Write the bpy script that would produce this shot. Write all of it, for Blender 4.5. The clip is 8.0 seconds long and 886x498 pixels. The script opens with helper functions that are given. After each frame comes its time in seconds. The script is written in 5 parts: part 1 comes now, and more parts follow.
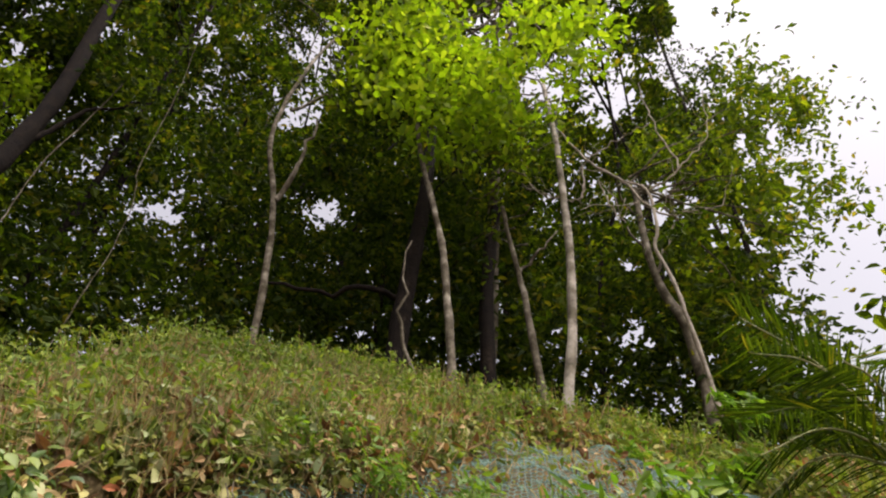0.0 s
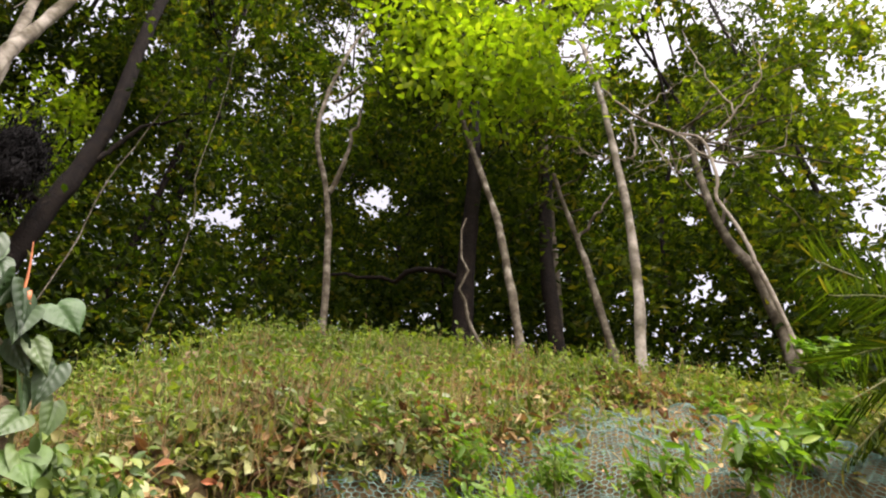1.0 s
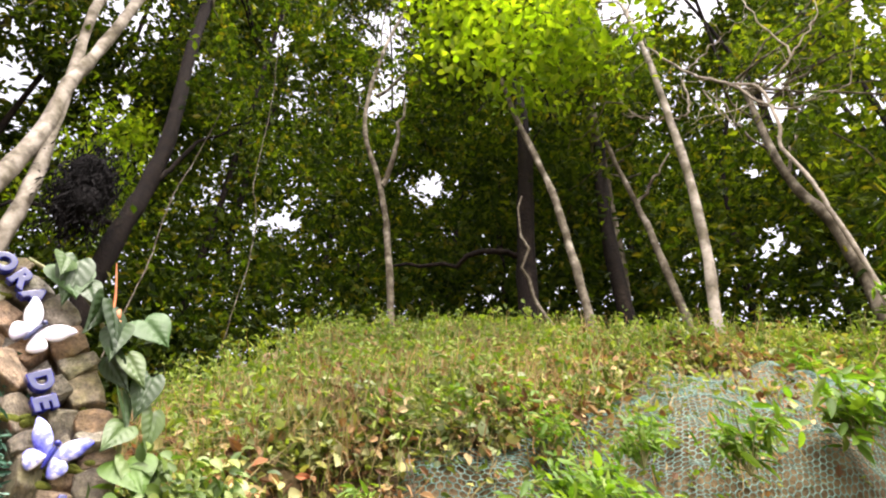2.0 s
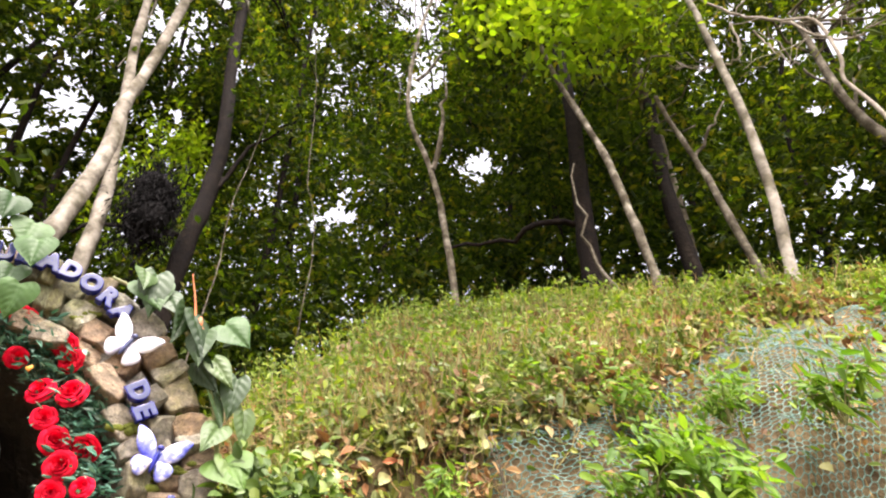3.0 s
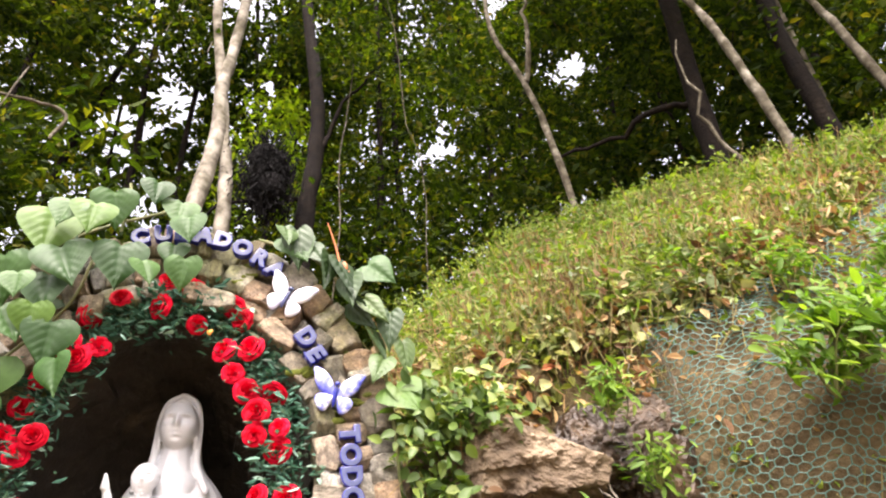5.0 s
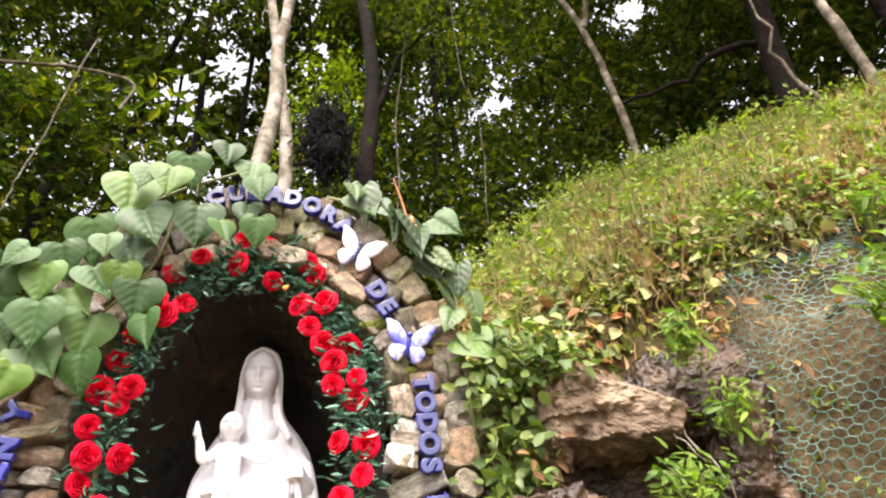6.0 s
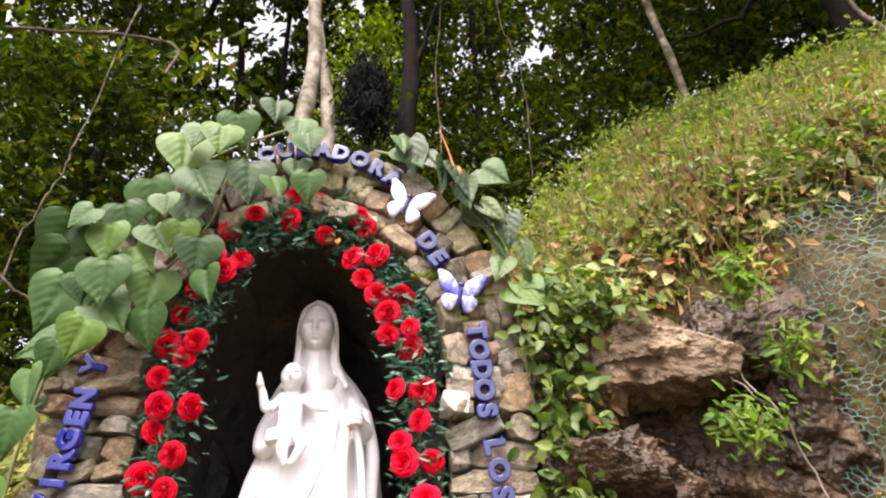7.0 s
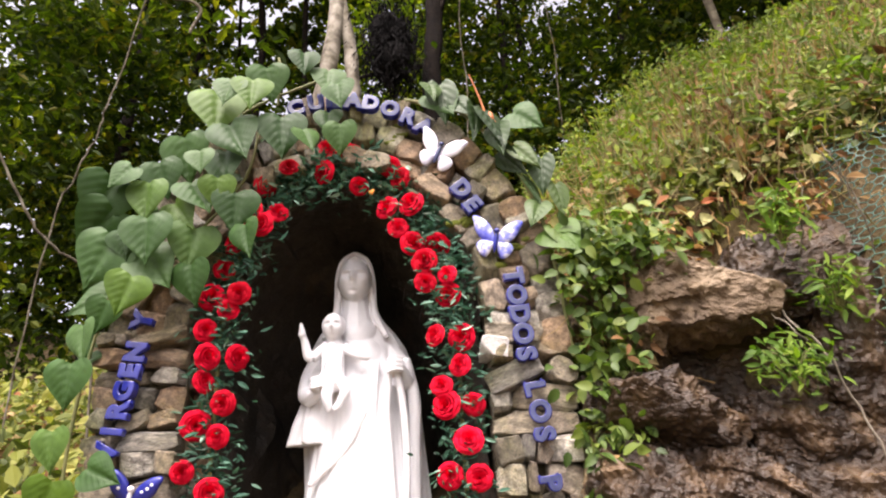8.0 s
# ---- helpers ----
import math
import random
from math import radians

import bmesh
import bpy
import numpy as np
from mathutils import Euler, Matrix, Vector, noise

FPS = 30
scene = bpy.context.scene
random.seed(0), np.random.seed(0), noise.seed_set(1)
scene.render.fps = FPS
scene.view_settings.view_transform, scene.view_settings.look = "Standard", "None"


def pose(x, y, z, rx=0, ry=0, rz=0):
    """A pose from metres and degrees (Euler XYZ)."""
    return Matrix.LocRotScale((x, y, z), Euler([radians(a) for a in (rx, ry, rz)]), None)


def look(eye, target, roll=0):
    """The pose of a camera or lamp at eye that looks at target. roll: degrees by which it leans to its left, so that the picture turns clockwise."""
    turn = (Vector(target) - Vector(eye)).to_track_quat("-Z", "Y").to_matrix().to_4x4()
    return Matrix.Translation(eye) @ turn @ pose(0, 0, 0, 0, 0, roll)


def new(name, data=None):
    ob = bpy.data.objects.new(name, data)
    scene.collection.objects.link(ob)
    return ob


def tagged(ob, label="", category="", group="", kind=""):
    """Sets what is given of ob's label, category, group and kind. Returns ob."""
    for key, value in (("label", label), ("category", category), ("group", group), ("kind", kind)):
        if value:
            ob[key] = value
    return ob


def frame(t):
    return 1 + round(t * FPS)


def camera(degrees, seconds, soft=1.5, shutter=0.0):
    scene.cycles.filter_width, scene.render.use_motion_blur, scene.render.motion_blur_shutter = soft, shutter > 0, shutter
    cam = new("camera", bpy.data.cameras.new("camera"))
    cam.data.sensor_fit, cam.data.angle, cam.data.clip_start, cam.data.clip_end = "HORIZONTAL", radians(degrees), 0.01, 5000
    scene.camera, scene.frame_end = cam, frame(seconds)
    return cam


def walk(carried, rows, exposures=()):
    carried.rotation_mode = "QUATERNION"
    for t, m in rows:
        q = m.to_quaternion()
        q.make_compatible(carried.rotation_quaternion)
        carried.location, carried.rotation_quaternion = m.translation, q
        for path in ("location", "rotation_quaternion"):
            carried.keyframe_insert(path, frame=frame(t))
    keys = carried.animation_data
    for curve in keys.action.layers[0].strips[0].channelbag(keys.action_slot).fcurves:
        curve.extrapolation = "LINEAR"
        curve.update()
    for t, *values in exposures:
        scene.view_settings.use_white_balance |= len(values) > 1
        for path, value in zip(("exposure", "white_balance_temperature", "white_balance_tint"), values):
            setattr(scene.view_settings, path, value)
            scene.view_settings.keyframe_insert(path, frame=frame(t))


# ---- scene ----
cam = camera(68.1, 8.0, soft=2.1)
PATH = [
    (0, (0.362, -1.803, 1.611), (1.409, -0.85, 3.024), 4.5),
    (0.5, (0.361, -1.798, 1.605), (1.372, -0.77, 2.991), 3.7),
    (1, (0.359, -1.792, 1.605), (1.327, -0.686, 2.962), 2.9),
    (1.5, (0.351, -1.786, 1.603), (1.266, -0.609, 2.937), 2.2),
    (3, (0.323, -1.785, 1.6), (1.056, -0.419, 2.863), -0.6),
    (3.5, (0.314, -1.777, 1.594), (0.985, -0.346, 2.819), -1.7),
    (4, (0.306, -1.766, 1.588), (0.913, -0.271, 2.771), -2.9),
    (5.5, (0.273, -1.738, 1.562), (0.651, -0.078, 2.612), -4.1),
    (6, (0.259, -1.736, 1.554), (0.555, -0.028, 2.551), -3.0),
    (6.5, (0.25, -1.734, 1.547), (0.476, 0.015, 2.49), -2.4),
    (7, (0.239, -1.729, 1.537), (0.408, 0.056, 2.423), -2.6),
    (7.5, (0.23, -1.724, 1.528), (0.35, 0.094, 2.352), -3.1),
    (8, (0.221, -1.721, 1.521), (0.3, 0.126, 2.283), -3.3),
]
EXPOSURE = [(0, 1.0, 6800, 18), (1, 1.5, 6800, 18), (1.5, 1.85, 6800, 18), (3.5, 2.2, 6800, 18), (5.5, 2.2, 6850, 18), (8, 1.55, 6850, 20)]
walk(cam, [(t, look(eye, goal, roll)) for t, eye, goal, roll in PATH], EXPOSURE)

# ---- light ----
world = bpy.data.worlds.new("sky")
scene.world = world
world.use_nodes = True
wn = world.node_tree
sky = wn.nodes.new("ShaderNodeTexSky")
sky.sky_type, sky.sun_disc = "NISHITA", False
sky.sun_elevation, sky.sun_rotation = radians(62), radians(200)
sky.dust_density, sky.air_density, sky.ozone_density = 8.0, 0.65, 1.0
# thin high cloud: the sky's blue is washed out to white
cloud = wn.nodes.new("ShaderNodeHueSaturation")
cloud.inputs["Saturation"].default_value, cloud.inputs["Value"].default_value = 0.32, 1.35
wn.links.new(sky.outputs[0], cloud.inputs["Color"])
wn.links.new(cloud.outputs[0], wn.nodes["Background"].inputs[0])
wn.nodes["Background"].inputs[1].default_value = 0.15
sun = new("sun", bpy.data.lights.new("sun", "SUN"))
sun.data.energy, sun.data.angle, sun.data.color = 0.8, radians(40), (1.0, 0.97, 0.93)
sun.matrix_world = look((0, 0, 20), (0.3 * 5, 20 * 0.45, 0))

# ---- small tools ----
rng = np.random.default_rng(7)


def nodes_of(name):
    m = bpy.data.materials.new(name)
    m.use_nodes = True
    t = m.node_tree
    return m, t, t.nodes, t.links, t.nodes["Principled BSDF"]


def ramp(nodes, links, source, stops):
    r = nodes.new("ShaderNodeValToRGB")
    e = r.color_ramp.elements
    while len(e) < len(stops):
        e.new(0.5)
    for k, (p, c) in zip(e, stops):
        k.position, k.color = p, (*c, 1)
    links.new(source, r.inputs[0])
    return r.outputs[0]


def noise_out(nodes, links, scale, detail=6.0, coords=None, rough=0.6):
    n = nodes.new("ShaderNodeTexNoise")
    n.inputs["Scale"].default_value, n.inputs["Detail"].default_value = scale, detail
    n.inputs["Roughness"].default_value = rough
    if coords is None:
        coords = nodes.new("ShaderNodeTexCoord").outputs["Object"]
    links.new(coords, n.inputs["Vector"])
    return n.outputs["Fac"]


def bumped(nodes, links, bsdf, height, strength, distance):
    b = nodes.new("ShaderNodeBump")
    b.inputs["Strength"].default_value, b.inputs["Distance"].default_value = strength, distance
    links.new(height, b.inputs["Height"])
    links.new(b.outputs[0], bsdf.inputs["Normal"])


def multiplied(nodes, links, a, b, fac=1.0):
    m = nodes.new("ShaderNodeMix")
    m.data_type, m.blend_type = "RGBA", "MULTIPLY"
    m.inputs["Factor"].default_value = fac
    links.new(a, m.inputs["A"])
    links.new(b, m.inputs["B"])
    return m.outputs["Result"]


def surface(name, stops, scale, rough=0.85, bump=0.4, depth=0.01, fine=40.0, blotch=None, metallic=0.0):
    """A mineral or painted surface: colour from noise, blotches at a larger scale, fine relief."""
    m, t, n, l, p = nodes_of(name)
    col = ramp(n, l, noise_out(n, l, scale), stops)
    if blotch:
        col = multiplied(n, l, col, ramp(n, l, noise_out(n, l, blotch[0], 3.0), [(0.35, blotch[1]), (0.65, (1, 1, 1))]))
    l.new(col, p.inputs["Base Color"])
    p.inputs["Roughness"].default_value, p.inputs["Metallic"].default_value = rough, metallic
    p.inputs["Specular IOR Level"].default_value = 0.12 if rough >= 0.9 else 0.5
    if bump:
        bumped(n, l, p, noise_out(n, l, fine), bump, depth)
    return m


def leafy(name, stops, through_colour, share=0.4, rough=0.5, island=True, fine=0.0, gloss=0.35):
    """Leaves: colour by leaf, light shining through."""
    m, t, n, l, p = nodes_of(name)
    if island:
        src = n.new("ShaderNodeNewGeometry").outputs["Random Per Island"]
    else:
        src = n.new("ShaderNodeObjectInfo").outputs["Random"]
    col = ramp(n, l, src, stops)
    col = multiplied(n, l, col, ramp(n, l, noise_out(n, l, 1.2, 3.0), [(0.35, (0.62, 0.66, 0.6)), (0.65, (1.15, 1.1, 1.05))]))
    if fine:
        col = multiplied(n, l, col, ramp(n, l, noise_out(n, l, fine), [(0.3, (0.72, 0.76, 0.7)), (0.7, (1.1, 1.1, 1.1))]))
        bumped(n, l, p, noise_out(n, l, fine, 2.0), 0.15, 0.004)
    l.new(col, p.inputs["Base Color"])
    p.inputs["Roughness"].default_value = rough
    p.inputs["Specular IOR Level"].default_value = gloss
    tr = n.new("ShaderNodeBsdfTranslucent")
    tint = n.new("ShaderNodeMix")
    tint.data_type, tint.blend_type = "RGBA", "MULTIPLY"
    tint.inputs["Factor"].default_value = 1.0
    tint.inputs["B"].default_value = (*through_colour, 1)
    l.new(col, tint.inputs["A"])
    l.new(tint.outputs["Result"], tr.inputs[0])
    mix = n.new("ShaderNodeMixShader")
    mix.inputs[0].default_value = share
    l.new(p.outputs[0], mix.inputs[1])
    l.new(tr.outputs[0], mix.inputs[2])
    l.new(mix.outputs[0], n["Material Output"].inputs[0])
    return m


def mesh_of(name, verts, faces, material, smooth=False):
    me = bpy.data.meshes.new(name)
    me.from_pydata([tuple(v) for v in verts], [], [tuple(f) for f in faces])
    me.materials.append(material)
    if smooth:
        me.polygons.foreach_set("use_smooth", [True] * len(me.polygons))
    me.update()
    return me


def quads_mesh(name, verts, quads, material, smooth=False):
    """A mesh from arrays of corners and four-cornered faces, made at once."""
    me = bpy.data.meshes.new(name)
    v, q = np.asarray(verts, np.float32), np.asarray(quads, np.int32)
    me.vertices.add(len(v))
    me.vertices.foreach_set("co", v.ravel())
    me.loops.add(q.size)
    me.loops.foreach_set("vertex_index", q.ravel())
    me.polygons.add(len(q))
    me.polygons.foreach_set("loop_start", np.arange(0, q.size, 4, dtype=np.int32))
    me.polygons.foreach_set("use_smooth", np.full(len(q), smooth))
    me.materials.append(material)
    me.update(calc_edges=True)
    return me


def part(name, data, parent=None, label="", m=None):
    """A mesh as one object under a thing or a part."""
    ob = new(name, data)
    ob.parent = parent
    if m is not None:
        ob.matrix_basis = m
    return tagged(ob, label)


def thing(name, label, category, group="", kind="", m=None):
    ob = new(name)
    if m is not None:
        ob.matrix_basis = m
    return tagged(ob, label, category, group, kind)


def bm_mesh(name, bm, material, smooth=False):
    me = bpy.data.meshes.new(name)
    bm.to_mesh(me)
    bm.free()
    me.materials.append(material)
    if smooth:
        me.polygons.foreach_set("use_smooth", [True] * len(me.polygons))
    return me


# a leaf lies along +y, folded at its midrib, its tip drooping: six corners, two faces
LEAF = np.array([(0, 0, 0), (0.5, 0.35, 0.10), (0.38, 0.7, 0.07), (0, 1, -0.12), (-0.38, 0.7, 0.07), (-0.5, 0.35, 0.10)])
LEAF_FACES = np.array([(0, 1, 2, 3), (0, 3, 4, 5)])


LEAF_FINE = np.array([(0, 0, 0), (0, 0.34, -0.01), (0, 0.66, -0.04), (0, 1, -0.12), (0.30, 0.10, 0.05), (0.49, 0.34, 0.09), (0.36, 0.68, 0.06), (0.05, 0.96, -0.09),
                      (-0.30, 0.10, 0.05), (-0.49, 0.34, 0.09), (-0.36, 0.68, 0.06), (-0.05, 0.96, -0.09)])
LEAF_FINE_FACES = np.array([(0, 4, 5, 1), (1, 5, 6, 2), (2, 6, 7, 3), (0, 1, 9, 8), (1, 2, 10, 9), (2, 3, 11, 10)])


def random_turns(n, droop=0.5, flat=0.6):
    """n frames: each leaf points some way outward and down, its face mostly up."""
    a = rng.uniform(0, 2 * np.pi, n)
    y = np.stack([np.cos(a), np.sin(a), rng.normal(-droop, 0.45, n)], 1)
    y /= np.linalg.norm(y, axis=1)[:, None]
    up = rng.normal(0, flat, (n, 3)) + (0, 0, 1)
    x = np.cross(y, up)
    x /= np.linalg.norm(x, axis=1)[:, None]
    return np.stack([x, y, np.cross(x, y)], 2)


def leaf_mesh(name, places, length, width, material, turns=None, fine=False):
    """Many small leaves at the given places, as one mesh."""
    n = len(places)
    turns = random_turns(n) if turns is None else turns
    size = length * rng.uniform(0.6, 1.35, n)
    shape, faces = (LEAF_FINE, LEAF_FINE_FACES) if fine else (LEAF, LEAF_FACES)
    local = shape[None] * np.stack([size * width, size, size * min(1.0, 1.6 * width)], 1)[:, None, :]
    v = np.einsum("nij,nkj->nki", turns, local) + np.asarray(places)[:, None, :]
    q = faces[None] + len(shape) * np.arange(n)[:, None, None]
    return quads_mesh(name, v.reshape(-1, 3), q.reshape(-1, 4), material, fine)


def tube_arrays(points, radii, sides=8, wobble=0.0):
    """A bent, tapered round bar: corners and faces."""
    p = np.asarray(points, float)
    t = np.gradient(p, axis=0)
    t /= np.linalg.norm(t, axis=1)[:, None]
    ref = np.array((1.0, 0.2, 0.1)) if abs(t[0, 0]) < 0.8 else np.array((0.1, 1.0, 0.2))
    u = np.cross(t, ref)
    u /= np.linalg.norm(u, axis=1)[:, None]
    w = np.cross(t, u)
    a = np.linspace(0, 2 * np.pi, sides, endpoint=False)
    r = np.asarray(radii, float)[:, None] * (1 + wobble * rng.normal(0, 1, (len(p), sides)))
    v = p[:, None] + r[..., None] * (np.cos(a)[None, :, None] * u[:, None] + np.sin(a)[None, :, None] * w[:, None])
    i, j = np.meshgrid(np.arange(len(p) - 1), np.arange(sides), indexing="ij")
    k = (j + 1) % sides
    q = np.stack([i * sides + j, i * sides + k, (i + 1) * sides + k, (i + 1) * sides + j], -1).reshape(-1, 4)
    return v.reshape(-1, 3), q


def merge(arrays):
    vs, qs, base = [], [], 0
    for v, q in arrays:
        vs.append(v)
        qs.append(q + base)
        base += len(v)
    return np.concatenate(vs), np.concatenate(qs)


def smooth_line(points, steps):
    """A rounded line through the points."""
    p = np.asarray(points, float)
    p = np.concatenate([[2 * p[0] - p[1]], p, [2 * p[-1] - p[-2]]])
    out = []
    for i in range(1, len(p) - 2):
        s = np.linspace(0, 1, steps, endpoint=False)[:, None]
        a, b, c, d = p[i - 1:i + 3]
        out.append(0.5 * (2 * b + (c - a) * s + (2 * a - 5 * b + 4 * c - d) * s ** 2 + (3 * b - a - 3 * c + d) * s ** 3))
    return np.concatenate(out + [p[-2][None]])


def wander(start, end, bend, steps=10):
    """A crooked line from start to end."""
    s = np.linspace(0, 1, steps)[:, None]
    p = np.asarray(start) * (1 - s) + np.asarray(end) * s
    off = np.cumsum(rng.normal(0, 1, (steps, 3)), 0)
    off -= off[0] + (off[-1] - off[0]) * s
    return p + bend * off


# ---- the lie of the land ----
def hill(x, y):
    """Height of the slope behind the shrine: a cut bank that rises to a wooded crest."""
    x, y = np.asarray(x, float), np.asarray(y, float)
    q = 0.605 * x + 0.796 * y
    bank = 1.815 + 0.858 * np.minimum(q, 2.74) + 0.22 * np.maximum(q - 2.74, 0)
    gully = np.clip(1.35 + 0.42 * y + 0.05 * x, 0.2, 4.5)
    falls = bank - 1.7 * np.maximum(0.93 + 0.1 * np.sin(3 * y) - x, 0) - 0.55 * np.maximum(1.75 - x, 0) * np.clip(y - 0.5, 0, 1)
    return np.maximum(falls, gully)


def edge_y(x):
    """Where the slope breaks off into the steep cut face."""
    x = np.asarray(x, float)
    return (-0.10 - 0.15 * np.clip((x - 1.15) / 0.3, 0, 1) - 0.28 * np.clip((x - 1.5) / 0.5, 0, 1)
            - 0.35 * np.maximum(x - 2, 0) - 0.9 * np.maximum(x - 3.2, 0))

# ---- materials ----
SOIL = surface("soil", [(0.3, (0.060, 0.043, 0.025)), (0.55, (0.145, 0.105, 0.060)), (0.75, (0.25, 0.195, 0.115))], 9.0, 0.95, 0.8, 0.03, 30.0, (1.7, (0.6, 0.62, 0.5)))
# wet brown rock; the shade it lies in also darkens this colour
ROCK = surface("wet_shaded_rock", [(0.25, (0.014, 0.008, 0.005)), (0.5, (0.045, 0.026, 0.013)), (0.72, (0.15, 0.095, 0.05))], 8.0, 0.3, 0.9, 0.03, 22.0, (2.2, (0.45, 0.42, 0.38)))
MORTAR = surface("mortar", [(0.3, (0.10, 0.086, 0.062)), (0.6, (0.19, 0.165, 0.125)), (0.8, (0.15, 0.15, 0.065))], 14.0, 0.95, 0.7, 0.015, 60.0, (3.0, (0.6, 0.6, 0.5)))
# niche rock, coloured nearly black for the shade inside it
SHADED_CAVE = surface("shaded_cave_rock", [(0.3, (0.010, 0.008, 0.006)), (0.6, (0.032, 0.024, 0.016)), (0.85, (0.11, 0.075, 0.04))], 5.0, 0.7, 0.9, 0.03, 18.0)
PALE_BARK = surface("pale_bark", [(0.3, (0.10, 0.088, 0.07)), (0.5, (0.26, 0.235, 0.195)), (0.75, (0.42, 0.39, 0.34))], 9.0, 0.9, 0.5, 0.008, 50.0, (5.0, (0.35, 0.34, 0.28)))
GREY_BARK = surface("grey_bark", [(0.3, (0.05, 0.042, 0.03)), (0.55, (0.12, 0.105, 0.08)), (0.8, (0.27, 0.25, 0.205))], 12.0, 0.9, 0.6, 0.01, 45.0, (6.0, (0.4, 0.38, 0.3)))
# dark brown bark, taken down to near black for the wood's shade
DARK_SHADED_BARK = surface("dark_shaded_bark", [(0.3, (0.004, 0.003, 0.003)), (0.6, (0.010, 0.007, 0.005)), (0.85, (0.045, 0.034, 0.025))], 10.0, 0.95, 0.95, 0.015, 40.0)
TWIG = surface("dead_twig", [(0.3, (0.12, 0.10, 0.075)), (0.7, (0.28, 0.25, 0.205))], 15.0, 0.9, 0.3, 0.004, 60.0)
# leaf green lowered to carry the shade under the canopy
SHADED_LEAF = leafy("shaded_leaf", [(0.0, (0.010, 0.020, 0.004)), (0.5, (0.025, 0.043, 0.007)), (0.85, (0.062, 0.088, 0.012)), (1.0, (0.11, 0.098, 0.018))], (1.9, 2.1, 0.35), 0.40, 0.6, True, 0.0, 0.08)
MID_LEAF = leafy("canopy_leaf", [(0.0, (0.026, 0.045, 0.007)), (0.5, (0.060, 0.088, 0.012)), (0.9, (0.13, 0.16, 0.018)), (1.0, (0.20, 0.15, 0.03))], (1.8, 2.0, 0.35), 0.5, 0.65, True, 0.0, 0.12)
LIGHT_LEAF = leafy("bright_canopy_leaf", [(0.0, (0.12, 0.20, 0.013)), (0.6, (0.20, 0.31, 0.022)), (1.0, (0.29, 0.36, 0.045))], (1.4, 1.5, 0.3), 0.55, 0.6, True, 0.0, 0.15)

# ---- the large structure ----
def grid_mesh(name, xs, ss, f, material, smooth=True):
    """A sheet: f gives the places for the two arrays of grid values."""
    a, b = np.meshgrid(xs, ss, indexing="ij")
    v = f(a, b).reshape(-1, 3)
    i, j = np.meshgrid(np.arange(len(xs) - 1), np.arange(len(ss) - 1), indexing="ij")
    n = len(ss)
    q = np.stack([i * n + j, (i + 1) * n + j, (i + 1) * n + j + 1, i * n + j + 1], -1).reshape(-1, 4)
    return quads_mesh(name, v, q, material, smooth)


def rough(p, scale, amount):
    """Lumps for a whole array of places."""
    out = np.empty(len(p))
    for k, c in enumerate(p):
        out[k] = noise.fractal(Vector(c) * scale, 0.9, 2.0, 4)
    return amount * out


def bank_sheet(x, s):
    """The bank with its brow rounded off. s below 0 runs down the cut face to the ground, above 0 up the slope into the wood."""
    x, s = np.asarray(x, float), np.asarray(s, float)
    metres = np.where(s < 0, s * 2.3, s)
    total = 0
    for d in (-0.24, -0.16, -0.08, 0.0, 0.08, 0.16, 0.24):
        k = metres + d * np.clip((2.3 + metres) / 0.3, 0, 1)
        total = total + sharp_sheet(x, np.where(k < 0, k / 2.3, k))
    return total / 7


def sharp_sheet(x, s):
    ye = edge_y(x)
    recess = 0.22 * np.exp(-((x - 1.08) / 0.36) ** 2)
    y_up = ye + recess * np.exp(-np.maximum(s, 0) * 5) + np.maximum(s, 0)
    top = hill(x, ye + recess)
    z = np.where(s < 0, top * (1 + s) - 0.05 * (-s), hill(x, y_up))
    splay = 0.10 * np.clip((x - 1.25) / 0.5, 0, 1)
    y = np.where(s < 0, ye + recess + splay * top * s - 0.06 * np.sin(3 * s), y_up)
    return np.stack([x, y, z], -1)


def bank_place(x, s):
    return bank_sheet(np.asarray(x, float), np.asarray(s, float))


def bank_rows():
    xs = np.concatenate([np.arange(-14, -1.2, 0.5), np.arange(-1.2, 4.0, 0.04), np.arange(4.0, 20, 0.5)])
    ss = np.concatenate([np.linspace(-1, 0, 34), np.arange(0.03, 2.4, 0.04), np.arange(2.5, 22, 0.6)])
    me = grid_mesh("bank", xs, ss, bank_sheet, SOIL)
    co = np.empty(len(me.vertices) * 3, np.float32)
    me.vertices.foreach_get("co", co)
    co = co.reshape(-1, 3)
    near = (co[:, 0] > -3) & (co[:, 0] < 6) & (co[:, 1] < 4)
    d = np.zeros(len(co))
    d[near] = rough(co[near], 2.6, 0.06) + rough(co[near], 9.0, 0.02)
    co[:, 2] += d
    co[:, 1] -= d
    me.vertices.foreach_set("co", co.ravel())
    me.update()
    return me


tagged(new("ground", grid_mesh("ground", np.linspace(-400, 400, 41), np.linspace(-400, 400, 41),
    lambda a, b: np.stack([a, b, 0 * a - 0.02], -1), SOIL)), "bare brown earth in front of the bank", "ground", kind="structure")
bank = tagged(new("hillside", bank_rows()), "steep brown earth bank rising to a wooded crest", "hillside", kind="structure")

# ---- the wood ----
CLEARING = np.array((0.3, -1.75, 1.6))
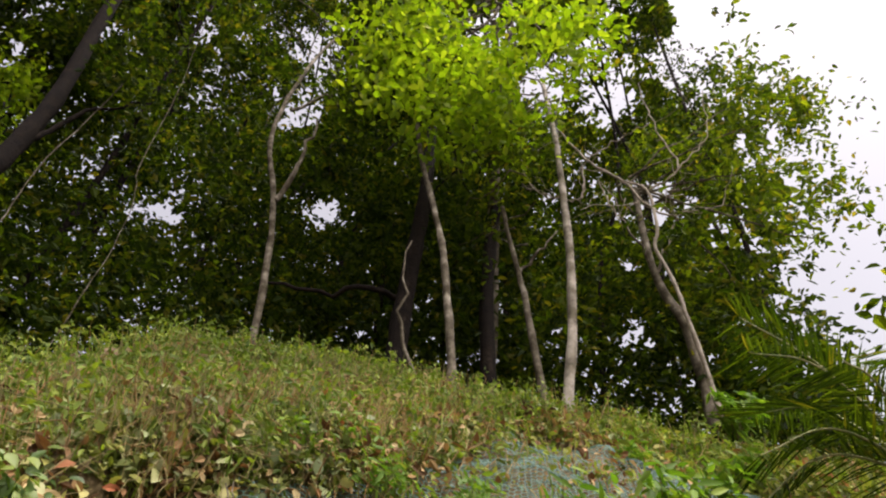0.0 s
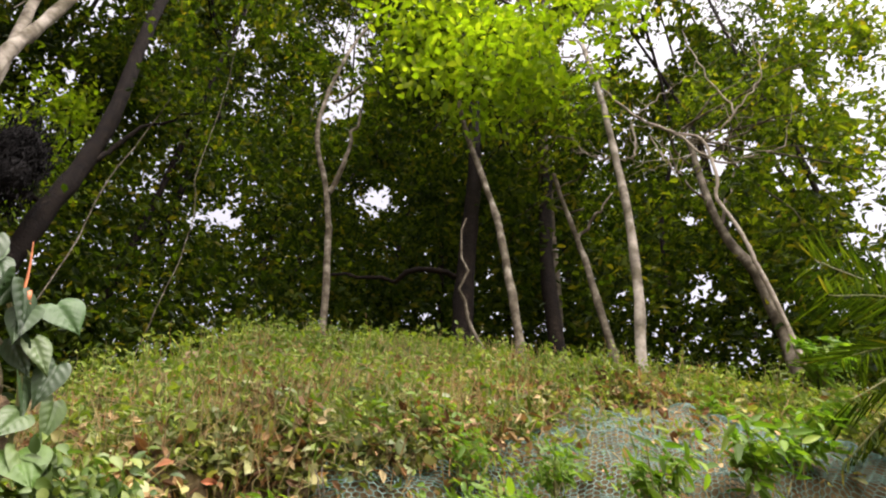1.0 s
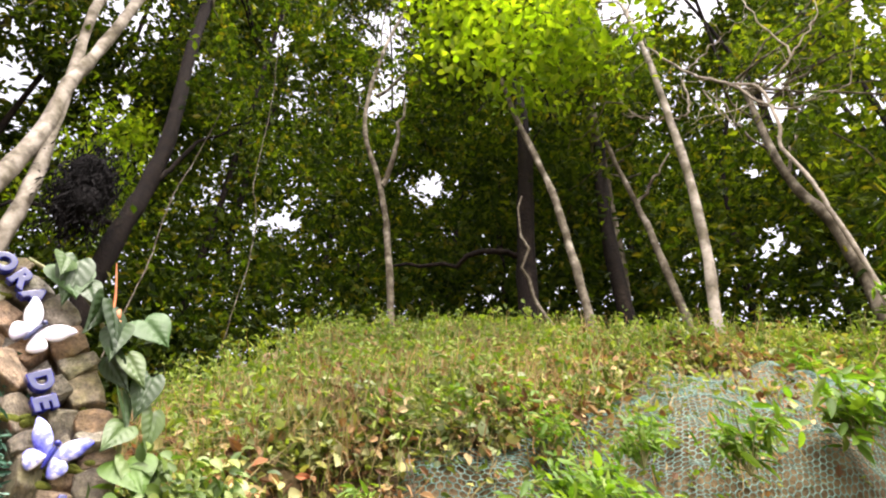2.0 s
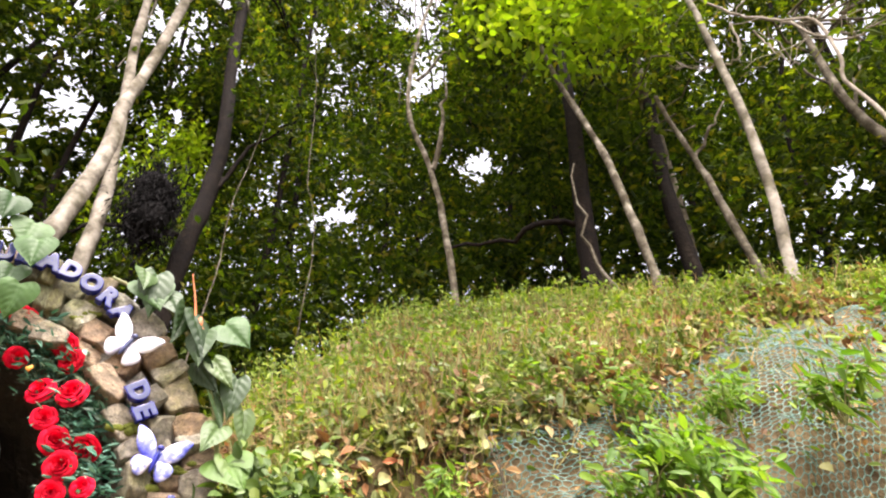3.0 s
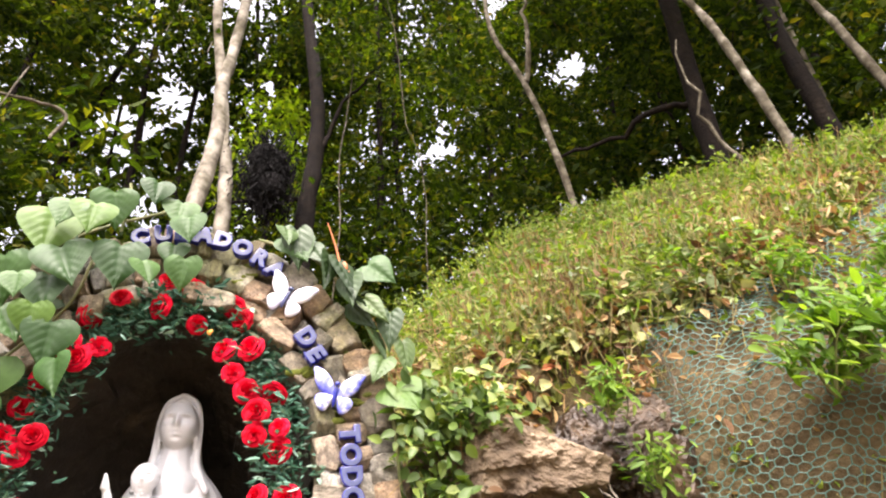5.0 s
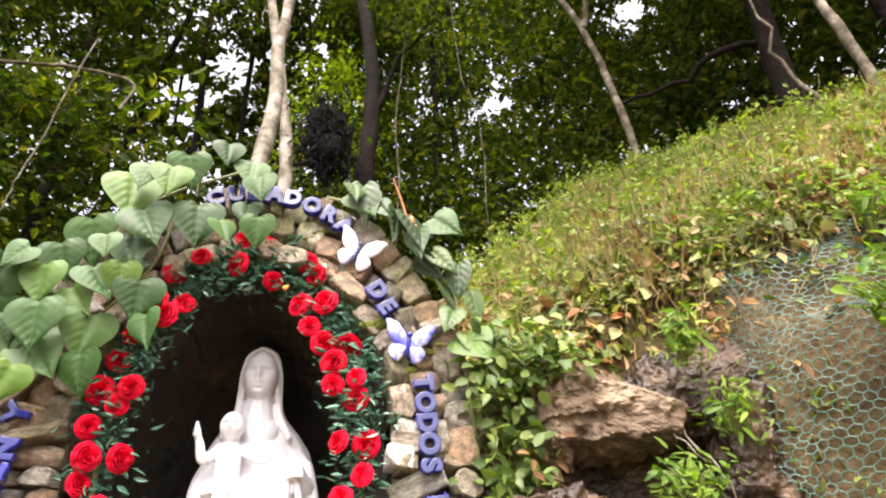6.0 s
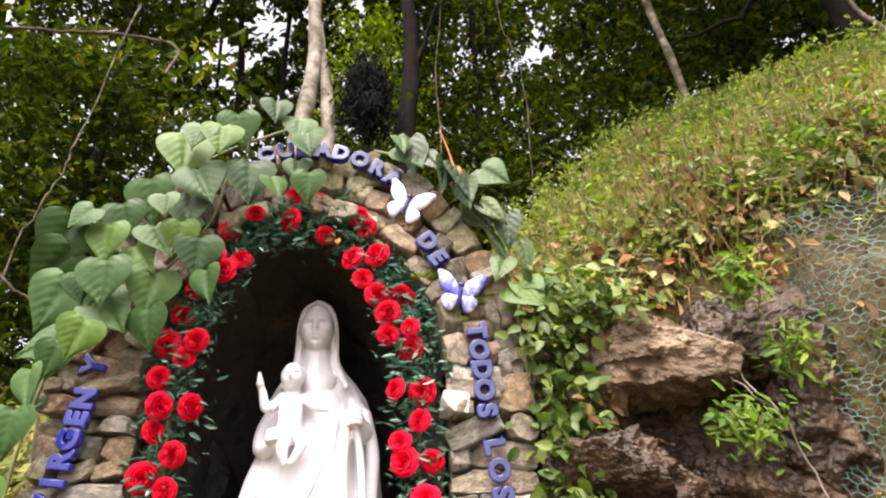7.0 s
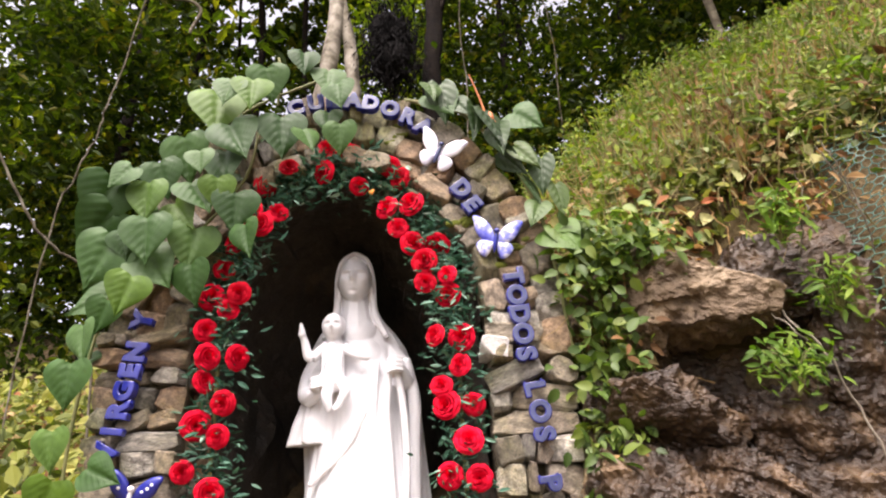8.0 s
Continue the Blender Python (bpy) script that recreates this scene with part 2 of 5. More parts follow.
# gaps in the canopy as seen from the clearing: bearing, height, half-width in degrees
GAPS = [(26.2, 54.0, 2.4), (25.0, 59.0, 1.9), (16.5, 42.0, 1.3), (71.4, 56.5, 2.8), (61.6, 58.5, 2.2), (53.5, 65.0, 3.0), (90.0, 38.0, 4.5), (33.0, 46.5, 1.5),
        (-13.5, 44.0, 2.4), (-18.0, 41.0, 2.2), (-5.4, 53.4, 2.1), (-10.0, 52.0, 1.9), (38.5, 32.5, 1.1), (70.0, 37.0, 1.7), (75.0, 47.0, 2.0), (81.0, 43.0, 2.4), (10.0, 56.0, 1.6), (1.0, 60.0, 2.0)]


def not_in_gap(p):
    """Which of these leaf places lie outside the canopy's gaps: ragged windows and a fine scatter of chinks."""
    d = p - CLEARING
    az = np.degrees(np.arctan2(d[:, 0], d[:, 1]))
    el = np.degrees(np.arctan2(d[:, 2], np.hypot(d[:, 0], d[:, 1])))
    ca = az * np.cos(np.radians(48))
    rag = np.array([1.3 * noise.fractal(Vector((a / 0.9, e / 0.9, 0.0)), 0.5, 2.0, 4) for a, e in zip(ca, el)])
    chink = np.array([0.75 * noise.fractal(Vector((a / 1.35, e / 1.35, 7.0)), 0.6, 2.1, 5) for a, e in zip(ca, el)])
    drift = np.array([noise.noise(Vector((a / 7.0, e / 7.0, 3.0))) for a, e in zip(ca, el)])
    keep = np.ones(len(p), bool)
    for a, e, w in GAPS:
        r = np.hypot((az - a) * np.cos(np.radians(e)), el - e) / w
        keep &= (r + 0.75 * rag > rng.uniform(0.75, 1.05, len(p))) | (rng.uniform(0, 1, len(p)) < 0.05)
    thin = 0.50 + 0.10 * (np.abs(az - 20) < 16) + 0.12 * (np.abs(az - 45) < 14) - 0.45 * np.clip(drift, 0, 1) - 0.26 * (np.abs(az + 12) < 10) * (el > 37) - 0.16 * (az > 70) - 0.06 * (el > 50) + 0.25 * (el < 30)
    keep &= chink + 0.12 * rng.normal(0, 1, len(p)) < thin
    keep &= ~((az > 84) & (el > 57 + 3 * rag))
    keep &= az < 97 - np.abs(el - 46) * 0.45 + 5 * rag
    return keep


def clumps(centres, spread, count):
    """Leaf places gathered in clumps about the centres."""
    c = np.repeat(np.asarray(centres), count, 0)
    return c + rng.normal(0, 1, (len(c), 3)) * spread


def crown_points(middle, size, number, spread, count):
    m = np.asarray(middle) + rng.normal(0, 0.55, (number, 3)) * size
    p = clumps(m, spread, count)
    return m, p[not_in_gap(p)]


def trunk_mesh(name, points, r0, r1, material, steps=6):
    line = smooth_line(points, steps)
    crook = np.cumsum(rng.normal(0, 0.0035, line.shape), 0) * (1, 1, 0)
    line = line + crook - np.linspace(0, 1, len(line))[:, None] * crook[-1]
    k = np.linspace(0, 1, len(line))
    r = r0 * (1 - k) + r1 * k
    r[:2] *= (1.35, 1.12)
    return quads_mesh(name, *tube_arrays(line, r * (1 + 0.07 * np.sin(np.arange(len(r)) * 1.9)), 12, 0.05), material, True)


def tree(points, r0, r1, bark, leaf, label, crowns=(), limbs=(), leaf_size=0.085, width=0.5, name="tree"):
    """One tree: a bent trunk, limbs, and a crown of many small leaves. crowns: middle, size, clumps, leaves in each."""
    t = thing(name, label, "tree")
    part("trunk", trunk_mesh("trunk", points, r0, r1, bark), t)
    for start, end, r in limbs:
        part("limb", quads_mesh("limb", *tube_arrays(wander(start, end, 0.035, 12), np.linspace(r, r * 0.35, 12), 7, 0.04), bark, True), t)
    all_leaves, twigs = [], []
    for middle, size, number, count in crowns:
        m, p = crown_points(middle, np.asarray(size), number, 0.17, count)
        all_leaves.append(p)
        root = np.asarray(points[-1])
        for c in m[::3]:
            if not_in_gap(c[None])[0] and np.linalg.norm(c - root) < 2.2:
                twigs.append(tube_arrays(wander(root + rng.normal(0, 0.15, 3), c, 0.05, 7), np.linspace(r1 * 0.5, 0.006, 7), 5))
    if all_leaves:
        tagged(part("crown", leaf_mesh("crown", np.concatenate(all_leaves), leaf_size, width, leaf, None, leaf is LIGHT_LEAF), t), kind="stuff")
        if twigs:
            tagged(part("branching", quads_mesh("branching", *merge(twigs), bark, True), t), kind="stuff")
    return t


def rooted(x, y, z0=None):
    return (x, y, float(hill(x, y)) - 0.1)


# the pale twin-stemmed tree behind the shrine
tree([rooted(-0.66, 3.1), (-0.6, 3.2, 4.6), (-0.54, 3.2, 5.2), (-0.44, 3.21, 6.0), (-0.48, 3.21, 6.7), (-0.42, 3.2, 7.4), (-0.3, 3.1, 9.5)], 0.095, 0.05, PALE_BARK, MID_LEAF,
     "pale smooth-barked tree with knotted rings on its trunk", [((-0.9, 3.6, 9.5), (1.5, 1.2, 1.3), 22, 120)])
tree([rooted(-0.28, 3.3), (-0.3, 3.25, 4.8), (-0.34, 3.24, 5.6), (-0.46, 3.24, 6.5), (-0.66, 3.2, 7.8), (-0.8, 3.2, 9.5)], 0.075, 0.04, PALE_BARK, SHADED_LEAF,
     "slender pale tree beside the twin trunk", [((-1.0, 4.0, 9.0), (1.2, 1.0, 1.5), 16, 120)])
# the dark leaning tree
tree([rooted(0.4, 3.46), (0.43, 3.46, 5.1), (0.5, 3.46, 6.0), (0.5, 3.46, 6.9), (0.34, 3.46, 8.3), (0.16, 3.4, 10.5)], 0.10, 0.06, DARK_SHADED_BARK, SHADED_LEAF,
     "rough-barked tree hung with vines, shade added to its dark bark colour", [((0.6, 4.3, 9.8), (1.6, 1.0, 1.4), 22, 120)],
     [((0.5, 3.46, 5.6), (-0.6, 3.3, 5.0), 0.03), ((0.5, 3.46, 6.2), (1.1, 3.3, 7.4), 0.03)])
# slender forked tree on the crest
tree([(2.42, 1.86, 4.22), (2.33, 1.92, 5.3), (2.23, 1.96, 5.96), (2.02, 2.06, 6.86), (2.09, 2.03, 8.1), (2.4, 2.2, 9.6)], 0.032, 0.018, GREY_BARK, SHADED_LEAF,
     "slender grey forked tree on the crest", [((2.9, 2.6, 8.0), (0.7, 0.7, 0.8), 18, 140), ((1.4, 2.8, 7.6), (0.7, 0.7, 0.9), 14, 130)],
     [((2.23, 1.96, 5.96), (2.33, 1.9, 7.3), 0.028), ((2.09, 2.03, 7.3), (2.7, 2.1, 8.2), 0.02)])
tree([(3.18, 0.56, 3.85), (3.12, 0.64, 4.9), (3.05, 0.7, 5.5), (2.9, 0.9, 6.6), (2.9, 1.1, 8.0)], 0.034, 0.02, GREY_BARK, SHADED_LEAF,
     "slim pale-patched tree leaning on the crest", [((3.2, 1.3, 7.8), (0.9, 0.7, 0.7), 14, 120)], [((3.06, 0.74, 3.9), (2.95, 0.9, 5.4), 0.018)])
tree([(3.5, 1.54, 4.3), (3.54, 1.5, 5.7), (3.59, 1.45, 7.0), (3.7, 1.6, 9.0)], 0.10, 0.06, DARK_SHADED_BARK, SHADED_LEAF,
     "broad-trunked tree at the wood's edge, shade added to its dark bark colour", [((3.6, 2.0, 8.6), (1.3, 1.2, 1.2), 26, 130)], [((3.52, 1.5, 5.5), (2.5, 2.2, 5.3), 0.035)])
tree([(3.95, 0.19, 3.95), (4.01, 0.08, 4.88), (4.03, 0.04, 6.1), (4.1, 0.1, 7.4), (4.3, 0.3, 9.0)], 0.043, 0.026, PALE_BARK, MID_LEAF,
     "whitish spotted trunk standing upright on the crest", [((4.4, 0.9, 8.6), (1.2, 1.0, 1.2), 22, 120)])
tree([(4.06, 0.39, 4.1), (3.99, 0.51, 5.24), (3.97, 0.54, 5.6), (3.8, 0.6, 6.4)], 0.034, 0.02, GREY_BARK, SHADED_LEAF,
     "crooked grey sapling with a low fork", [((4.4, 1.3, 6.8), (0.8, 0.7, 0.9), 16, 120)], [((3.97, 0.54, 5.55), (4.3, 0.3, 6.3), 0.02)])
tree([(5.08, -0.48, 4.3), (5.07, -0.44, 5.27), (5.0, -0.3, 5.9), (5.0, -0.3, 7.2)], 0.055, 0.03, GREY_BARK, MID_LEAF,
     "leaning grey tree with bare forked branches", [((5.9, -0.6, 6.6), (0.8, 1.0, 1.0), 30, 120), ((5.6, -1.2, 8.0), (0.7, 0.8, 0.6), 18, 120), ((7.3, -1.7, 10.1), (0.8, 0.8, 0.8), 20, 110),
      ((7.3, -2.4, 9.8), (0.6, 0.6, 0.5), 12, 100), ((7.3, -1.9, 7.9), (0.5, 0.5, 0.5), 12, 100)],
     [((5.0, -0.3, 6.0), (4.6, -0.2, 7.0), 0.016), ((5.02, -0.3, 5.9), (5.5, -0.5, 7.4), 0.018)])
tree([(4.38, 1.18, 4.5), (4.37, 1.2, 6.2), (4.42, 1.13, 7.5), (4.6, 1.4, 9.5)], 0.08, 0.05, DARK_SHADED_BARK, SHADED_LEAF,
     "trunk with peeling bark, coloured darker for the shade inside the wood", [((4.8, 2.0, 8.8), (1.2, 1.2, 1.4), 24, 120)])


def wood(number, near, far, az0, az1, leaf, size, label, clump, count, low, high):
    """Further trees of the wood, standing at random bearings and distances."""
    for k in range(number):
        az = radians(az0 + (az1 - az0) * (k + rng.uniform(0.1, 0.9)) / number)
        d = rng.uniform(near, far)
        x, y = CLEARING[0] + d * math.sin(az), CLEARING[1] + d * math.cos(az)
        base = np.array(rooted(x, y))
        top = base + (rng.normal(0, 0.5), rng.normal(0, 0.5), high * d * 0.9)
        mid = (base + top) / 2 + (rng.normal(0, 0.3), rng.normal(0, 0.3), 0)
        crowns = []
        for h in np.linspace(low, high, 4):
            crowns.append(((x + rng.normal(0, 0.5), y + rng.normal(0, 0.5), 1.6 + h * d), (0.16 * d, 0.16 * d, 0.13 * d), clump, count))
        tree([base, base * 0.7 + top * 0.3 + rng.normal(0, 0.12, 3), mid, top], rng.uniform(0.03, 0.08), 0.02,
             DARK_SHADED_BARK, leaf, label, crowns, (), size * rng.uniform(0.75, 1.35), rng.uniform(0.38, 0.6))


wood(14, 6.3, 8.0, -42, 88, SHADED_LEAF, 0.092, "tall forest tree with dense leaves, the wood's shade in their dark green", 16, 158, 0.62, 1.9)
wood(14, 8.5, 11.0, -46, 84, MID_LEAF, 0.162, "tall forest tree with lighter leaves, deep in the wood", 18, 150, 0.42, 1.9)


# the tree whose bright leaves hang over the clearing
tree([rooted(4.9, 1.6), (4.6, 1.3, 6.5), (4.0, 0.8, 8.6), (3.4, 0.4, 9.4)], 0.09, 0.04, GREY_BARK, LIGHT_LEAF,
     "tree with bright yellow-green leaves overhanging the slope", [((3.0, 0.25, 7.9), (0.75, 0.6, 0.55), 20, 90), ((2.3, 0.7, 8.3), (0.7, 0.6, 0.5), 16, 80), ((3.5, -0.4, 7.9), (0.4, 0.4, 0.45), 13, 60),
      ((2.75, 0.75, 7.0), (0.42, 0.4, 0.36), 13, 60), ((3.3, 0.2, 7.2), (0.45, 0.4, 0.32), 13, 60), ((2.4, 1.1, 7.6), (0.4, 0.35, 0.4), 12, 60)],
     (), 0.085, 0.55)
# yellowish crown behind the dark tree
tree([rooted(0.2, 5.6), (0.2, 5.5, 6.0), (0.3, 5.5, 9.0)], 0.07, 0.03, DARK_SHADED_BARK, LIGHT_LEAF,
     "young tree with yellow-green leaves behind the dark trunk", [((0.05, 4.6, 7.2), (0.45, 0.4, 0.9), 14, 120)], (), 0.08, 0.5)


def undergrowth(number, near, far, low, high, leaf, size, label):
    """Bushes that close the wood under the crowns, coloured dark for the shade there."""
    az = np.radians(rng.uniform(-52, 86, number))
    d = rng.uniform(near, far, number)
    x, y = CLEARING[0] + d * np.sin(az), CLEARING[1] + d * np.cos(az)
    z = np.maximum(hill(x, y), 1.6 + d * low) + rng.uniform(0, 1, number) ** 1.4 * (high * d - low * d)
    p = clumps(np.stack([x, y, z], 1), 0.24, 60)
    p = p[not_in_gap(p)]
    tagged(new("undergrowth", leaf_mesh("undergrowth", p, size, 0.5, leaf)), label, "undergrowth", kind="stuff")


undergrowth(680, 5.2, 7.5, 0.2, 0.75, SHADED_LEAF, 0.09, "bushes filling the wood below the crowns, shade put into their dark green")
undergrowth(1050, 9.0, 13.0, 0.15, 1.35, SHADED_LEAF, 0.21, "foliage far inside the wood, its shade put into the deep green")

# unseen big leaves, added overhead only to keep light off the wood
az = np.radians(rng.uniform(-75, 100, 7000))
d = rng.uniform(4.5, 15, 7000)
high_leaves = np.stack([CLEARING[0] + d * np.sin(az), CLEARING[1] + d * np.cos(az), np.maximum(13.0, 1.6 + 2.15 * d) + rng.uniform(0, 3, 7000)], 1)
tagged(new("upper_canopy", leaf_mesh("upper_canopy", high_leaves, 0.5, 0.5, SHADED_LEAF)), "unseen layer of leaves added high up to shade the wood", "canopy", kind="stuff")

# ---- the shrine ----
SPRING = 2.0


def varied_stone():
    """Field stones: each one takes its own tint, with mineral grain, stains and a little moss."""
    m, t, n, l, p = nodes_of("field_stone")
    pick = ramp(n, l, n.new("ShaderNodeObjectInfo").outputs["Random"],
                [(0.0, (0.11, 0.10, 0.085)), (0.18, (0.31, 0.275, 0.21)), (0.34, (0.22, 0.14, 0.08)), (0.48, (0.38, 0.36, 0.32)), (0.62, (0.17, 0.165, 0.15)), (0.76, (0.30, 0.20, 0.12)), (0.9, (0.27, 0.26, 0.23)), (1.0, (0.56, 0.54, 0.50))])
    col = multiplied(n, l, pick, ramp(n, l, noise_out(n, l, 4.5, 10.0, None, 0.75), [(0.32, (0.28, 0.26, 0.23)), (0.5, (0.9, 0.87, 0.82)), (0.66, (1.75, 1.66, 1.5))]))
    geo = n.new("ShaderNodeNewGeometry").outputs["Position"]
    col = multiplied(n, l, col, ramp(n, l, noise_out(n, l, 5.0, 5.0, geo), [(0.40, (0.48, 0.52, 0.30)), (0.56, (1, 1, 1))]))
    l.new(col, p.inputs["Base Color"])
    p.inputs["Roughness"].default_value = 0.8
    bumped(n, l, p, noise_out(n, l, 7.0, 9.0, None, 0.7), 0.9, 0.02)
    return m


STONE = varied_stone()
MOSS = surface("moss", [(0.3, (0.05, 0.065, 0.012)), (0.7, (0.15, 0.17, 0.03))], 40.0, 0.95, 0.8, 0.01, 120.0)
PLASTER = surface("white_statue", [(0.3, (0.73, 0.74, 0.77)), (0.7, (0.82, 0.83, 0.86))], 12.0, 0.5, 0.08, 0.002, 60.0, (3.0, (0.93, 0.92, 0.90)))
BLUE_GLAZE = surface("blue_glaze", [(0.3, (0.012, 0.016, 0.13)), (0.7, (0.022, 0.028, 0.24))], 18.0, 0.12, 0.05, 0.002, 50.0)
PALE_GLAZE = surface("lilac_glaze", [(0.3, (0.022, 0.027, 0.075)), (0.6, (0.045, 0.054, 0.125)), (0.75, (0.14, 0.15, 0.24))], 22.0, 0.14, 0.05, 0.002, 50.0)
WHITE_GLAZE = surface("white_glaze", [(0.45, (0.80, 0.80, 0.84)), (0.72, (0.45, 0.48, 0.78))], 16.0, 0.15, 0.05, 0.002, 60.0)
BLUE_WING = surface("blue_and_white_glaze", [(0.38, (0.06, 0.07, 0.50)), (0.52, (0.25, 0.28, 0.70)), (0.60, (0.78, 0.79, 0.86))], 24.0, 0.15, 0.05, 0.002, 60.0)
ROSE = leafy("red_cloth", [(0.0, (0.58, 0.003, 0.022)), (1.0, (0.80, 0.006, 0.042))], (1.1, 0.3, 0.5), 0.25, 0.8, False, 30.0, 0.15)
TEAL_LEAF = leafy("garland_leaf", [(0.0, (0.015, 0.06, 0.038)), (0.55, (0.045, 0.14, 0.095)), (0.9, (0.12, 0.25, 0.19)), (1.0, (0.30, 0.42, 0.36))], (1.0, 1.3, 0.9), 0.15, 0.6)
STEM = surface("green_stem", [(0.3, (0.06, 0.09, 0.02)), (0.7, (0.17, 0.15, 0.05))], 20.0, 0.7, 0.2, 0.003, 60.0)


def arch_line(half, rise, z0, steps=40):
    """The upright sides and the rounded top of an arch, from the left foot to the right foot: x and z."""
    a = np.linspace(np.pi, 0, steps)
    n = 14
    left = np.stack([np.full(n, -half), np.linspace(z0, SPRING, n, endpoint=False)], 1)
    top = np.stack([half * np.cos(a), SPRING + rise * np.sin(a)], 1)
    return np.concatenate([left, top, (left * (-1, 1))[::-1]])


def arch_body():
    """The mortar body: front and back faces, outer and inner skins."""
    inner, outer = arch_line(0.40, 0.50, 0.0), arch_line(0.615, 0.74, 0.0)
    v, q = [], []
    for y in (0.03, 0.42):
        for line in (inner, outer):
            v.append(np.stack([line[:, 0], np.full(len(line), y), line[:, 1]], 1))
    n = len(inner)
    i = np.arange(n - 1)
    for a, b in ((0, 1), (1, 3), (3, 2), (2, 0)):
        q.append(np.stack([a * n + i, a * n + i + 1, b * n + i + 1, b * n + i], 1))
    return quads_mesh("masonry", np.concatenate(v), np.concatenate(q), MORTAR, False)


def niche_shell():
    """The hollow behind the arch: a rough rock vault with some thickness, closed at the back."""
    # starts just inside the arch, so its shade-dark rock covers the mortar reveal
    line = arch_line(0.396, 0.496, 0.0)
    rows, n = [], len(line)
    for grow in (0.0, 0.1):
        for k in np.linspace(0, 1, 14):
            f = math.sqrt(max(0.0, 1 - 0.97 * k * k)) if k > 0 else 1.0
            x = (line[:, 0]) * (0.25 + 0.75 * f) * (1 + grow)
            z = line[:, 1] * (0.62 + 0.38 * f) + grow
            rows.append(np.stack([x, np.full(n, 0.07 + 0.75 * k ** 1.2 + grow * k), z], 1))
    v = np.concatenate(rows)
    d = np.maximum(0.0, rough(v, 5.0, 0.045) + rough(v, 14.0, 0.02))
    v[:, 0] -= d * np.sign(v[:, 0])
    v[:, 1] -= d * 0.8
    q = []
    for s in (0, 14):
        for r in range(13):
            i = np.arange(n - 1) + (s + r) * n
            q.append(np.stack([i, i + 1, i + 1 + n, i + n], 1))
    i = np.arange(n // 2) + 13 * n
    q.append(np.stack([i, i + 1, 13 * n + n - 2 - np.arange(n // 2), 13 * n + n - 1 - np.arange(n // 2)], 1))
    return quads_mesh("niche", v, np.concatenate(q), SHADED_CAVE, False)


def stone_shape(k):
    """A rough field stone one metre across: a block split along random planes, its edges knocked off."""
    bm = bmesh.new()
    bmesh.ops.create_cube(bm, size=1.0)
    pick = random.Random(100 + k)
    for cut in range(7):
        n = Vector((pick.uniform(-1, 1), pick.uniform(-1, 0.3), pick.uniform(-1, 1))).normalized()
        reach = 0.5 * (abs(n.x) + abs(n.y) + abs(n.z))
        made = bmesh.ops.bisect_plane(bm, geom=bm.verts[:] + bm.edges[:] + bm.faces[:], plane_co=n * reach * pick.uniform(0.68, 0.86), plane_no=n, clear_outer=True)
        edges = [e for e in made["geom_cut"] if isinstance(e, bmesh.types.BMEdge)]
        if edges:
            bmesh.ops.edgeloop_fill(bm, edges=edges)
    bmesh.ops.bevel(bm, geom=bm.edges[:], offset=0.035, segments=1, affect="EDGES")
    off = Vector((k * 5.1, k * 2.7, k * 1.3))
    for v in bm.verts:
        v.co = v.co * 1.06 + Vector(noise.noise_vector(v.co * 3.0 + off)) * 0.05
    return bm_mesh("stone", bm, STONE)


def lay_stones(parent):
    """Courses up both piers, then two uneven rings of stones round the arch."""
    shapes = [stone_shape(k) for k in range(20)]

    def lay(x, z, w, h, turn):
        deep = rng.uniform(0.09, 0.13)
        m = pose(x, 0.035 - rng.uniform(-0.008, 0.024), z, rng.normal(0, 6), turn + rng.normal(0, 8), rng.normal(0, 7)) @ Matrix.Diagonal((w, deep, h, 1))
        part("stone", shapes[int(rng.integers(20))], parent, "", m @ pose(0, 0, 0, 0, 180 * int(rng.integers(2)), 0))

    for side in (-1, 1):
        z = 1.1
        while z < SPRING:
            h = rng.uniform(0.030, 0.070)
            cuts = np.sort(rng.uniform(0.2, 0.8, int(rng.integers(1, 4))))
            edges = np.concatenate([[0], cuts, [1]])
            for a, b in zip(edges, edges[1:]):
                if b - a > 0.12:
                    lay(side * (0.40 + 0.22 * (a + b) / 2), z + h / 2, 0.212 * (b - a), h * rng.uniform(0.9, 1.06), 0)
            z += h + 0.003
    for r0, r1 in ((0.0, 0.28), (0.28, 0.62), (0.62, 1.0)):
        a = np.pi
        while a > 0:
            step = rng.uniform(0.06, 0.19) * (1.3 if r0 == 0 else 0.9)
            k, mid = a - step / 2, (r0 + r1) / 2 + rng.normal(0, 0.02)
            half, rise = 0.40 + 0.22 * mid, 0.50 + 0.25 * mid
            x, z = half * math.cos(k), SPRING + rise * math.sin(k)
            length = math.hypot(half * math.sin(k), rise * math.cos(k)) * step
            lay(x, z, 0.225 * (r1 - r0), length * 0.97, -math.degrees(math.atan2(rise * math.sin(k), half * math.cos(k))))
            a -= step
    # the edge of the opening, seen a little from the side
    for k in range(16):
        z = 1.12 + k * 0.056
        part("stone", shapes[k % 14], parent, "", pose(-0.405, 0.12 + rng.uniform(0, 0.05), z, 0, rng.normal(0, 5), 0) @ Matrix.Diagonal((0.05, rng.uniform(0.1, 0.2), 0.052, 1)))


shrine = thing("stone_shrine", "arched roadside shrine of rough brown stones in mortar", "shrine")
part("masonry", arch_body(), shrine, "crumbly grey-brown mortar with moss")
part("niche", niche_shell(), shrine, "hollow rock niche, its inner shade put into the dark colour")


